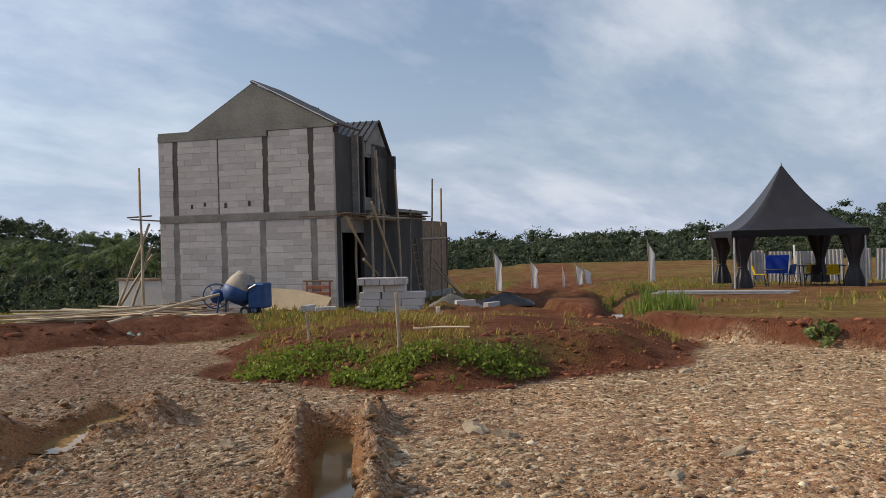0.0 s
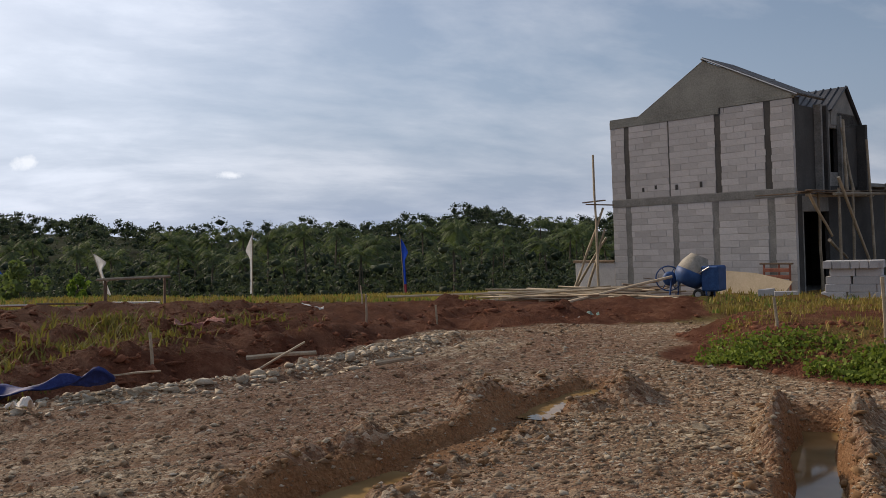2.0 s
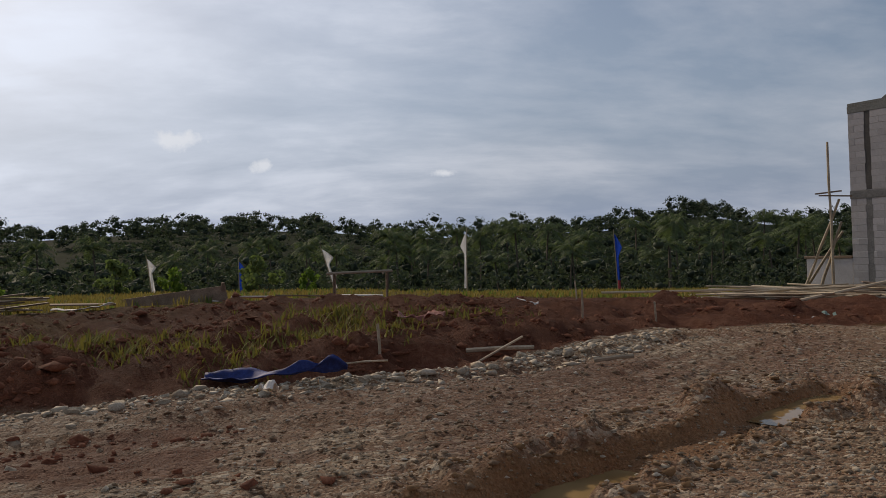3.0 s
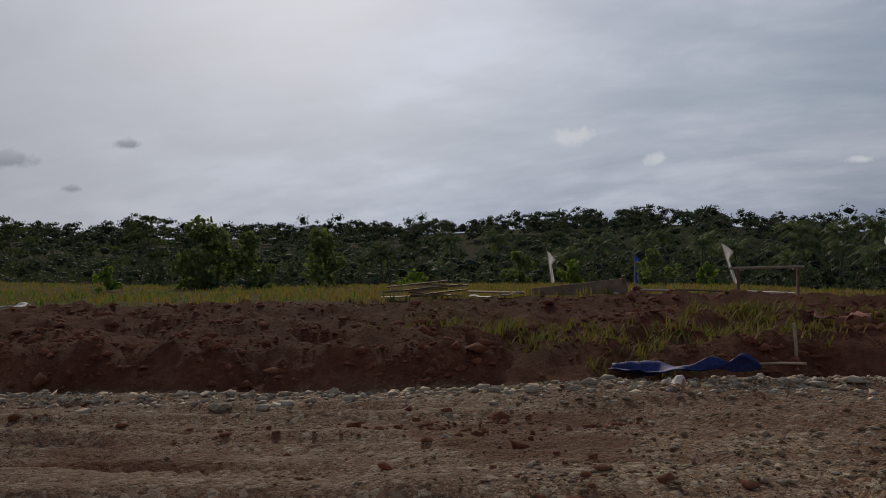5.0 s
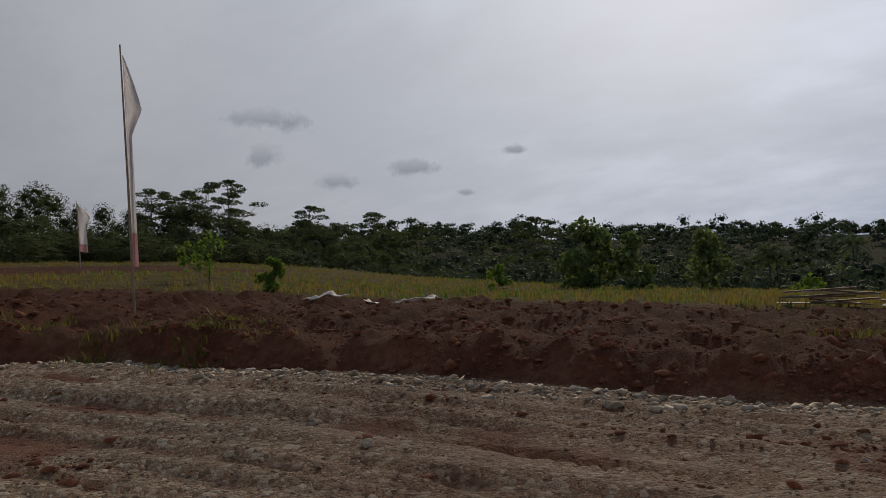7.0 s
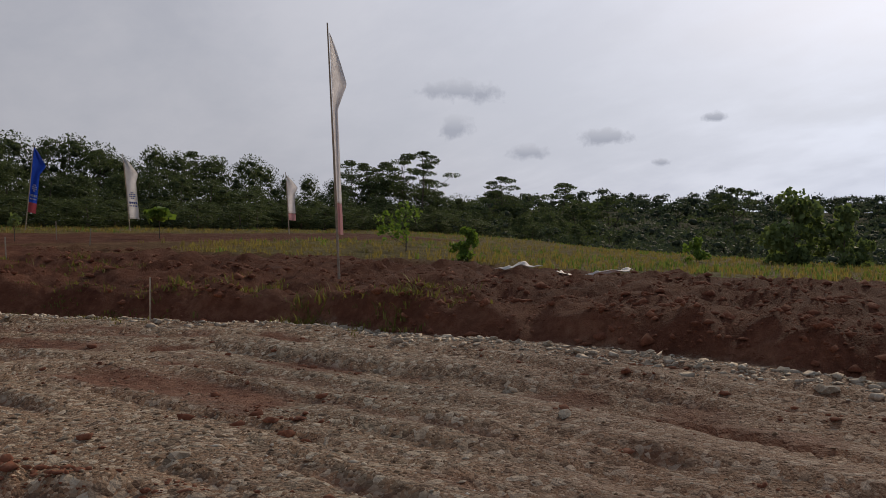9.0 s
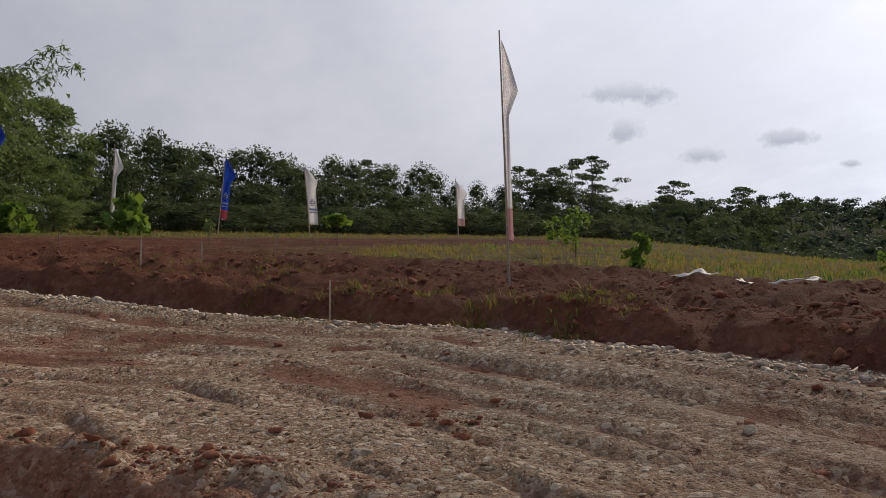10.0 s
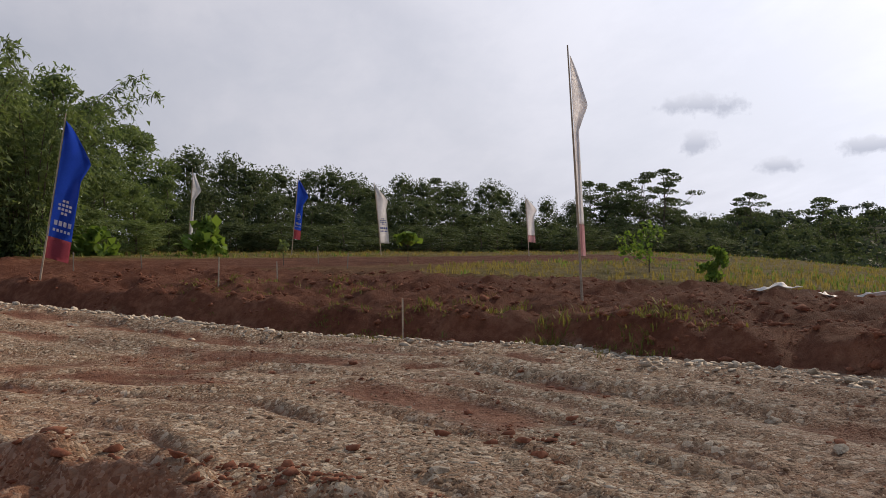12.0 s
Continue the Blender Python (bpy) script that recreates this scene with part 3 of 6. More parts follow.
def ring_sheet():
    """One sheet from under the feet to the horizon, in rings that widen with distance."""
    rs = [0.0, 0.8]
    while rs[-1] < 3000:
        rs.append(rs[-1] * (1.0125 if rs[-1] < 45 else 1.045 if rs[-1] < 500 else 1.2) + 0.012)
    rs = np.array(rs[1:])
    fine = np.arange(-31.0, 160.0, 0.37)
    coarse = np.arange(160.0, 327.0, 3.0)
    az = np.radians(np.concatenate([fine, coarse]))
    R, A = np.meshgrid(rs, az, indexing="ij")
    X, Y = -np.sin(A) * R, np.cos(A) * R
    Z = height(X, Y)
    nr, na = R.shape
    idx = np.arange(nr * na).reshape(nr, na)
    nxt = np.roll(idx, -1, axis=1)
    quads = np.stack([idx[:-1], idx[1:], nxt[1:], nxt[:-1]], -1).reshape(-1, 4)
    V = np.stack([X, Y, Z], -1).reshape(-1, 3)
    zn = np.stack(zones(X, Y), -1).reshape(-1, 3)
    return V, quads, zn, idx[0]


def mud(x, y):
    """1 inside the ruts, where wet tan mud lies bare."""
    m = 0.0 * x
    for a, b, hw, dp in RUTS[:2]:
        s, c, n = along(x, y, a, b)
        c = c + 0.10 * fbm(x, y, 0.9, 2)
        m = np.maximum(m, step(-0.03, 0.03, s) * (1 - step(0.98, 1.03, s)) * (1 - step(hw * 1.0, hw * 1.25, np.abs(c))))
    # dry tan earth north of the road
    m = np.maximum(m, 0.5 * step(0.8, 2.5, north(x, y)) * (np.hypot(x, y) < 90) * np.where((y > 17.5) & (x > 1.5 - 0.3 * y), 1.0, 1 - step(0.0, 0.3, west(x, y))) * step(-0.4, 0.3, fbm(x, y, 2.5, 3)) * (1 - 0.75 * zones(x, y)[1]))
    return m


def paint(me, zn, pts):
    at = me.color_attributes.new("zone", "FLOAT_COLOR", "POINT")
    at.data.foreach_set("color", np.concatenate([zn, mud(pts[:, 0], pts[:, 1])[:, None]], 1).astype(np.float32).ravel())


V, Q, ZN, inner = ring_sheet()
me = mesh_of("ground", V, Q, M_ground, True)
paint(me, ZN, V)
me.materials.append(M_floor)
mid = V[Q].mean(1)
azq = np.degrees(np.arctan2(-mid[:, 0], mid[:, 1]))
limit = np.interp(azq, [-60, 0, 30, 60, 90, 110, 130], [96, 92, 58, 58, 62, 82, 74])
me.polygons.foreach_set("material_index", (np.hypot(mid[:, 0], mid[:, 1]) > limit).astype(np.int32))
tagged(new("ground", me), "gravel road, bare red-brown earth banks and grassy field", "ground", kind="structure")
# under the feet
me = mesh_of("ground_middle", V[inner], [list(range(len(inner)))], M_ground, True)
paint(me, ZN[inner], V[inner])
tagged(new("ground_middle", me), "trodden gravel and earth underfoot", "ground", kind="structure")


# ---- trees ----
def leaf_tris(centres, size, rng, flat=0.0, single=False):
    """A bent pair of triangles (a leaf clump) at each centre."""
    n = len(centres)
    a = rng.normal(size=(n, 3))
    a[:, 2] *= 1 - flat
    a /= np.linalg.norm(a, axis=1, keepdims=True)
    b = np.cross(a, rng.normal(size=(n, 3)))
    b /= np.linalg.norm(b, axis=1, keepdims=True)
    c = np.cross(a, b)
    s = size * rng.uniform(0.6, 1.4, (n, 1))
    p0, p1 = centres - a * s * 0.6, centres + a * s * 0.6
    p2 = centres + b * s * 0.45 + c * s * 0.12
    p3 = centres - b * s * 0.45 + c * s * 0.12
    if single:
        verts = np.stack([p0, p2, p1 - b * s * 0.2], 1).reshape(-1, 3)
        return verts, np.arange(3 * n).reshape(-1, 3)
    verts = np.stack([p0, p2, p1, p3], 1).reshape(-1, 3)
    i = np.arange(n)[:, None] * 4
    tris = np.concatenate([i + [[0, 1, 2]], i + [[0, 2, 3]]], 1).reshape(-1, 3)
    return verts, tris


def crown_points(rng, tall, wide, clear, lobes, leaves, flat=0.6, lump=(0.26, 0.46)):
    """Leaf places in uneven lobes round a trunk of that height, and the lobes' hearts."""
    hearts = []
    for k in range(lobes):
        h = clear + (1 - clear) * (k + rng.uniform(0, 1)) / lobes
        reach = wide * math.sin(math.pi * min(1, (h - clear) / (1 - clear) * 0.8 + 0.18)) * rng.uniform(0.25, 1.0)
        th = rng.uniform(0, 2 * math.pi)
        hearts.append((math.cos(th) * reach, math.sin(th) * reach, h * tall * 0.93))
    hearts = np.array(hearts)
    pick = rng.integers(0, lobes, leaves)
    rad = wide * rng.uniform(*lump, lobes)[pick][:, None]
    d = rng.normal(size=(leaves, 3))
    d /= np.linalg.norm(d, axis=1, keepdims=True)
    d *= rad * rng.uniform(0.35, 1.0, (leaves, 1)) ** 0.5
    d[:, 2] *= flat
    return hearts[pick] + d, hearts


def joined(pieces):
    vs, fs, o = [], [], 0
    for v, f in pieces:
        vs.append(v)
        fs.append(f + o)
        o += len(v)
    return np.concatenate(vs), np.concatenate(fs)


def polar(az, r):
    a = radians(az)
    return -math.sin(a) * r, math.cos(a) * r


def ground_z(x, y):
    return float(height(np.array([x]), np.array([y]))[0])


def at(x, y, dz=0.0, rx=0, ry=0, rz=0):
    return pose(x, y, ground_z(x, y) + dz, rx, ry, rz)


def icosa():
    p = (1 + 5 ** 0.5) / 2
    v = np.array([(-1, p, 0), (1, p, 0), (-1, -p, 0), (1, -p, 0), (0, -1, p), (0, 1, p), (0, -1, -p), (0, 1, -p), (p, 0, -1), (p, 0, 1), (-p, 0, -1), (-p, 0, 1)], dtype=float)
    f = np.array([(0, 11, 5), (0, 5, 1), (0, 1, 7), (0, 7, 10), (0, 10, 11), (1, 5, 9), (5, 11, 4), (11, 10, 2), (10, 7, 6), (7, 1, 8), (3, 9, 4), (3, 4, 2), (3, 2, 6), (3, 6, 8), (3, 8, 9), (4, 9, 5), (2, 4, 11), (6, 2, 10), (8, 6, 7), (9, 8, 1)])
    return v / np.linalg.norm(v[0]), f


def cores(hearts, radius, rng, flat):
    """A small dark solid inside each lobe of a crown, so that the sky does not show through."""
    v0, f0 = icosa()
    n = len(hearts)
    v = v0[None] * rng.uniform(0.6, 1.2, (n, len(v0), 1)) * np.asarray(radius).reshape(-1, 1, 1) * np.array((1, 1, flat)) + np.asarray(hearts)[:, None, :]
    return v.reshape(-1, 3), (f0[None] + len(v0) * np.arange(n)[:, None, None]).reshape(-1, 3)


def far_tree(rng, tall, lobes, leaves, leaf):
    """A broad crown of uneven lobes, carried in the upper half of the tree's height."""
    wide, flat = tall * rng.uniform(0.34, 0.60), rng.uniform(0.55, 0.9)
    a, out = rng.uniform(0, 2 * np.pi, lobes), wide * rng.uniform(0.0, 0.85, lobes) ** 0.6
    hearts = np.stack([np.cos(a) * out, np.sin(a) * out, tall * rng.uniform(0.22, 0.86, lobes) * (1 - 0.25 * (out / wide) ** 2)], 1)
    radius = wide * rng.uniform(0.28, 0.55, lobes)
    pick = rng.integers(0, lobes, leaves)
    d = rng.normal(size=(leaves, 3))
    d[:, 2] = np.abs(d[:, 2]) - 0.55
    d /= np.linalg.norm(d, axis=1, keepdims=True)
    pts = hearts[pick] + d * (radius[pick] * rng.uniform(0.65, 1.08, leaves))[:, None] * (1, 1, flat)
    return joined([leaf_tris(pts, leaf, rng, 0.0, True), cores(hearts, radius * 0.48, rng, flat)])


def copy_at(src, m):
    """A copy at the pose and scale m, whatever the scale of its source."""
    return copy_thing(src, m @ Matrix.Diagonal((1 / src.scale.x, 1 / src.scale.y, 1 / src.scale.z, 1)))


def palm(name, seed, tall, label):
    """A coconut palm: a slightly bent ringed trunk and a head of drooping pinnate fronds."""
    rng = np.random.default_rng(seed)
    ob = thing(name, None, label, "palm", "coconut palms in the valley")
    bend = rng.uniform(-0.08, 0.08, 2) * tall
    head = np.array((bend[0], bend[1], tall))
    part("trunk", rod([(bend[0] * s * s, bend[1] * s * s, tall * s - 0.2 * (s == 0)) for s in np.linspace(0, 1, 6)], 0.17, 6, 0.6), M_bark, ob)
    vs, fs = [], []
    for k in range(24):
        th = k * 2.4 + rng.uniform(-0.2, 0.2)
        lift = rng.uniform(-0.2, 1.5)
        ln = rng.uniform(2.7, 3.6)
        out = np.array((math.cos(th), math.sin(th), 0.0))
        side = np.array((-math.sin(th), math.cos(th), 0.0))
        rib = [head + out * ln * s * (1 - 0.18 * s) + np.array((0, 0, lift * ln * s - (0.42 + 0.50 * max(lift, 0)) * ln * s * s)) for s in np.linspace(0.08, 1, 13)]
        for i in range(12):
            wide = 0.78 * math.sin(math.pi * min(1.0, 0.18 + 0.80 * i / 12))
            for sgn in (-1, 1):
                tip = rib[i] + side * sgn * wide * rng.uniform(0.8, 1.1) + out * 0.28 + np.array((0, 0, -0.42 * wide))
                o = len(vs)
                vs += [rib[i], rib[i + 1] * 0.75 + rib[i] * 0.25, tip]
                fs.append((o, o + 1, o + 2))
    part("crown", mesh_of("crown", np.array(vs), np.array(fs), M_palm), M_palm, ob)
    return ob


def far_woods():
    rng = np.random.default_rng(11)
    pieces = []
    for k in range(1560):
        az = rng.uniform(-35, 122)
        near_r = np.interp(az, [-60, 0, 30, 60, 90, 110, 130], [160, 156, 114, 114, 120, 140, 150])
        r = near_r + (432 - near_r) * rng.random() ** 1.15 if k < 1200 else rng.uniform(385, 445)
        x, y = polar(az, r)
        tall = rng.uniform(8.5, 12.5) if r < 330 else rng.uniform(8.5, 11.0) + 4.0 * (rng.random() < 0.10)
        if k > 1280:
            tall *= 0.62
        near = r < 210
        v, f = far_tree(rng, tall, 9 if near else 8, 520 if near else 300, 0.55 if near else 0.84)
        pieces.append((v + (x, y, ground_z(x, y) - 0.4), f))
    # scrub at the field's edge
    for k in range(420):
        az = rng.uniform(-35, 112)
        r = np.interp(az, [-60, 0, 30, 60, 90, 110], [98, 94, 56, 57, 62, 80]) + rng.uniform(-2, 26)
        x, y = polar(az, r)
        tall = rng.uniform(1.2, 3.2)
        pts, hearts = crown_points(rng, tall, tall * 0.7, 0.0, 5, 110, 0.8)
        v, f = joined([leaf_tris(pts, 0.28, rng, 0.0, True), cores(hearts[::2], tall * 0.12 + 0 * hearts[::2, 0], rng, 0.8)])
        pieces.append((v + (x, y, ground_z(x, y)), f))
    v, f = joined(pieces)
    tagged(new("far_woods", mesh_of("far_woods", v, f, M_leaf_far)), "dense dark green tropical woods on the slopes beyond the field", "woods", kind="stuff")
    label = "tall coconut palm with drooping fronds among the woods"
    kinds = [palm("coconut_palm", 90 + k, 9.5, label) for k in range(4)]
    for k in range(74):
        az = rng.uniform(16, 54) if k < 62 else rng.uniform(54, 78)
        r = rng.uniform(100, 150)
        x, y = polar(az, r)
        size = rng.uniform(0.8, 1.0)
        tall = 1.6 + r * math.tan(radians(rng.uniform(-1.3, 0.7))) - ground_z(x, y)
        m = at(x, y, -0.1, 0, 0, rng.uniform(0, 360)) @ Matrix.Diagonal((size, size, min(1.5, max(0.7, tall / 9.5)), 1))
        if k < 4:
            kinds[k].matrix_basis = m
        else:
            copy_at(kinds[k % 4], m)


far_woods()


def tree(name, seed, tall, wide, clear, lobes, leaves, leaf, mat, label, flat=0.6, trunk=0.02, limbs=7, lump=(0.26, 0.46), solid=0.0):
    """A tree: tapered trunk, limbs that reach the crown's lobes, a crown of leaf clumps."""
    rng = np.random.default_rng(seed)
    rr = random.Random(seed)
    ob = thing(name, None, label, "tree" if tall > 4 else "bush")
    pts, hearts = crown_points(rng, tall, wide, clear, lobes, leaves, flat, lump)
    bend = [Vector((rr.uniform(-1, 1) * 0.03 * tall * k / 5, rr.uniform(-1, 1) * 0.03 * tall * k / 5, tall * 0.9 * k / 5 - (0.1 if k == 0 else 0))) for k in range(6)]
    bm = rod(bend, trunk * tall, 7, 0.25)
    for h in hearts[:limbs]:
        h = Vector(h)
        foot = Vector((0, 0, max(0.08 * tall, h.z - 0.45 * math.hypot(h.x, h.y) - 0.1 * tall)))
        rod([foot, foot.lerp(h, 0.5) + Vector((0, 0, -0.03 * tall)), h], trunk * tall * 0.4, 5, 0.3, bm=bm)
    part("trunk", bm, M_bark, ob)
    v, f = leaf_tris(pts, leaf, rng, 0.0, tall > 6)
    if solid:
        v, f = joined([(v, f), cores(hearts, wide * solid * rng.uniform(0.8, 1.2, len(hearts)), rng, flat)])
    part("crown", mesh_of("crown", v, f, mat), mat, ob)
    return ob


def bamboo_clump(name, seed, tall, culms, leaves, label):
    """Arching culms hung with leaf sprays."""
    rng = np.random.default_rng(seed)
    ob = thing(name, None, label, "bamboo")
    vs = []
    for k in range(culms):
        th = rng.uniform(0, 2 * math.pi)
        h = tall * rng.uniform(0.6, 1.0)
        out = h * rng.uniform(0.15, 0.55)
        foot = Vector((math.cos(th) * rng.uniform(0, 1.0), math.sin(th) * rng.uniform(0, 1.0), -0.1))
        way = np.array((math.cos(th), math.sin(th), 0.0))
        row = [foot + Vector((way[0] * out * s * s, way[1] * out * s * s, h * (s - 0.22 * s ** 3.5))) for s in np.linspace(0, 1, 8)]
        part("culm", rod(row, 0.05, 5, 0.2), M_bark, ob)
        # drooping twigs hung with narrow blades
        for s in rng.uniform(0.03, 1.0, leaves // culms // 14):
            base = np.array(foot) + way * out * s * s + np.array((0, 0, h * (s - 0.22 * s ** 3.5)))
            twig = rng.normal(size=3) * (1, 1, 0.4) + way * 0.5
            twig *= rng.uniform(0.7, 1.6) * (0.6 + 0.7 * math.sin(math.pi * s)) / np.linalg.norm(twig)
            for u in rng.uniform(0.1, 1.0, 14):
                p = base + twig * u + np.array((0, 0, 0.25 * u - 0.75 * u * u))
                d = twig * 0.35 + rng.normal(size=3) * 0.28 + np.array((0, 0, -0.35))
                d *= rng.uniform(0.28, 0.46) / np.linalg.norm(d)
                w = np.cross(d, rng.normal(size=3))
                vs += [p, p + d * 0.4 + w * 0.16, p + d]
    v = np.array(vs)
    part("crown", mesh_of("crown", v, np.arange(len(v)).reshape(-1, 3), M_leaf), M_leaf, ob)
    return ob


def near_woods():
    """The wood's edge to the south-west, tree by tree."""
    rng = random.Random(21)
    label = "broad dark green tree at the wood's edge"
    kinds = [tree("tree", 40 + k, 8.0, 3.7 + 0.3 * k, 0.04 + 0.02 * k, 30, 4600, 0.21, M_leaf_edge, label, 0.68, 0.016, 9, (0.2, 0.40), 0.10) for k in range(5)]
    bigs = [tree("tree", 50 + k, 8.0, 2.9 + 0.4 * k, 0.06, 40, 8000, 0.17, M_leaf, "tall dark green tree crowded among bamboo", 0.7, 0.014, 9, (0.18, 0.34), 0.08) for k in range(3)]
    flats = [tree("tall_tree", 60 + k, 9.0, 3.0, 0.50, 18, 2600, 0.19, M_leaf_edge, "tall thin tree with layered open crown", 0.26, 0.011, 15, (0.17, 0.38)) for k in range(2)]
    spots = []
    for az, el in ((104, 2.4), (108, 2.8), (110, 3.8), (114, 4.4), (117, 4.0), (121, 5.2), (126, 5.8), (131, 6.2), (136, 7.0), (141, 7.4), (145, 9.8), (150, 13.0), (156, 14.5), (163, 14.0)):
        spots.append((az, el))
    A, E = [s[0] for s in spots], [s[1] for s in spots]
    first = set()

    def place(src, az, r, tall):
        x, y = polar(az, r)
        k = tall / (9.0 if src in flats else 8.0)
        m = at(x, y, -0.1, 0, 0, rng.uniform(0, 360)) @ Matrix.Diagonal((max(k, 0.55) * rng.uniform(0.85, 1.15), max(k, 0.55) * rng.uniform(0.85, 1.15), k, 1))
        if src not in first:
            first.add(src)
            src.matrix_basis = m
        else:
            copy_at(src, m)

    az = 100.0
    while az < 160:
        edge = np.interp(az, [100, 112, 125, 140, 148, 164], [92, 76, 66, 60, 50, 46])
        for row, (dr, share) in enumerate(((-2.5, 0.34), (3, 0.70), (12, 1.0))):
            a = az + rng.uniform(-0.7, 0.7)
            r = edge + dr + rng.uniform(-2.5, 2.5)
            top = 1.6 + r * math.tan(radians(np.interp(a, A, E))) * share * rng.uniform(0.80, 1.0)
            x, y = polar(a, r)
            place(rng.choice(kinds if a < 142 else bigs), a, r, max(2.0, top - ground_z(x, y)))
        az += 1.35 if az < 141 else 2.4
    for az, r, el in ((109.7, 84, 6.0), (111.0, 88, 5.9), (112.4, 90, 5.3), (104.3, 100, 4.3), (105.1, 104, 3.3), (100.2, 110, 3.9), (97.2, 120, 3.0), (89.3, 150, 3.4), (124.6, 80, 5.8), (130.4, 74, 5.7), (127.0, 78, 5.3), (114.5, 84, 5.4), (113.5, 86, 5.2)):
        x, y = polar(az, r)
        place(rng.choice(flats), az, r, 1.6 + r * math.tan(radians(el)) - ground_z(x, y))
    clump = bamboo_clump("bamboo_clump", 5, 12.8, 22, 17000, "tall arching clump of feathery green bamboo")
    x, y = polar(150.2, 47)
    clump.matrix_basis = at(x, y, -0.1)
    for az, r, k, rz in ((153.6, 46, 1.0, 70), (158, 44, 1.08, 240)):
        x, y = polar(az, r)
        copy_at(clump, at(x, y, -0.1, 0, 0, rz) @ Matrix.Diagonal((k, k, k, 1)))


near_woods()


# ---- the unfinished house ----
# local axes: x along the block gable wall, y out of it, z up from the pad
HOUSE = Matrix.Translation((-3.39, 26.86, -0.42)) @ Matrix.Rotation(math.atan2(0.2794, -0.9602), 4, "Z")
house = thing("house", HOUSE, "unfinished two-storey house of pale aerated blocks with raw concrete columns", "house")


def slab(name, x0, x1, y0, y1, z0, z1, mat, parent, label="", bevel=0.008):
    return part(name, box(x1 - x0, y1 - y0, z1 - z0, Matrix.Translation(((x0 + x1) / 2, (y0 + y1) / 2, z0)), bevel), mat, parent, label)


def prism(outline, y0, y1):
    """A flat outline in x and z, drawn out along y."""
    bm = bmesh.new()
    a = [bm.verts.new((x, y0, z)) for x, z in outline]
    b = [bm.verts.new((x, y1, z)) for x, z in outline]
    bm.faces.new(a)
    bm.faces.new(b[::-1])
    for i in range(len(a)):
        j = (i + 1) % len(a)
        bm.faces.new((a[j], a[i], b[i], b[j]))
    bmesh.ops.recalc_face_normals(bm, faces=bm.faces[:])
    return bm


W = 6.34
gable_wall = slab("gable_wall", 0.0, W, -0.15, -0.007, -0.25, 5.62, M_mortar, house, "pale aerated block wall with cement joints")
slab("left_wall", W - 0.15, W - 0.002, -5.1, -0.152, -0.25, 5.9, M_plaster, house)
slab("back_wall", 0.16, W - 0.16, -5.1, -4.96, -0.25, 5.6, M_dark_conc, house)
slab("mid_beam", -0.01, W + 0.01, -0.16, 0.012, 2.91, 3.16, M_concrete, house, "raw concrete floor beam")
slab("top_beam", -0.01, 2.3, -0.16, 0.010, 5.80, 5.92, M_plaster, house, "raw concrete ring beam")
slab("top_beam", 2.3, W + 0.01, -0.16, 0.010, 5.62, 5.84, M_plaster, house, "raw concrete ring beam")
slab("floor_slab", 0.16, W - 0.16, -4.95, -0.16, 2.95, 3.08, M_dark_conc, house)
slab("ground_slab", -0.2, W + 0.2, -12.9, -0.16, -0.5, -0.02, M_concrete, house)
part("gable", prism([(-0.12, 5.845), (5.22, 5.845), (5.22, 5.90), (2.78, 7.36), (-0.12, 5.90)], -0.15, 0.004), M_plaster, house, "grey cement-rendered gable")
slab("parapet", 5.22, W, -0.15, 0.006, 5.842, 5.93, M_plaster, house)
lower_cols, upper_cols = (0.72, 2.51, 3.93, 5.71), (0.76, 2.37, 5.70)
for s in lower_cols:
    slab("column", s - 0.12, s + 0.12, -0.10, -0.005, -0.2, 2.91, M_concrete, house, "rough grey concrete column")
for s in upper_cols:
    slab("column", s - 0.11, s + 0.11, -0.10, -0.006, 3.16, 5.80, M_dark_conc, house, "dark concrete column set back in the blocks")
slab("conduit", 4.07, 4.12, -0.05, -0.002, 3.16, 5.62, M_dark_conc, house, "chased slot for a conduit")
rb = random.Random(5)
# solid black patches on the blocks paint the shade inside small sockets
for s, z in ((4.62, 3.42), (5.1, 3.36), (3.85, 3.36), (2.98, 3.38)):
    slab("hole_shade_patch", s - 0.06, s + 0.06, -0.02, 0.004, z, z + rb.uniform(0.09, 0.2), M_black, house, "black patch painted as the shade inside a wall socket", 0.02)

# side wall, its shade painted into the dark concrete, with a doorway below and narrow windows above
D = M_dark_conc
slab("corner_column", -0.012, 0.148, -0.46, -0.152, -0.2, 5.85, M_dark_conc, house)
slab("side_wall", 0.0, 0.15, -9.1, -2.45, -0.25, 3.26, M_dark_conc, house, "grey cement side wall, shade painted into its dark parts")
slab("lintel", 0.002, 0.15, -2.45, -0.46, 2.46, 2.93, M_concrete, house)
slab("door_post", 0.02, 0.12, -0.62, -0.50, -0.1, 2.46, M_concrete, house, "pale door post")
slab("rear_wall", 0.02, 0.17, -12.7, -9.1, -0.25, 3.02, M_timber, house, "brown unplastered rear wall")
slab("rear_end_wall", 0.0, W, -12.85, -12.7, -0.25, 3.0, M_dark_conc, house)
slab("annex_slab", -0.25, W, -9.1, -5.1, 3.26, 3.38, M_concrete, house)
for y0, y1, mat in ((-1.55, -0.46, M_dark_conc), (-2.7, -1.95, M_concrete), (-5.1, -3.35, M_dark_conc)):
    slab("side_wall", 0.0, 0.15, y0, y1, 2.93, 5.62, mat, house, "grey cement side wall, shade painted into its dark parts")
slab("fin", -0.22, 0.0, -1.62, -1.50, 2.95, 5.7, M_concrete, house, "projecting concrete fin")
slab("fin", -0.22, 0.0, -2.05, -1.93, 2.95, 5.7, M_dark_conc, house)
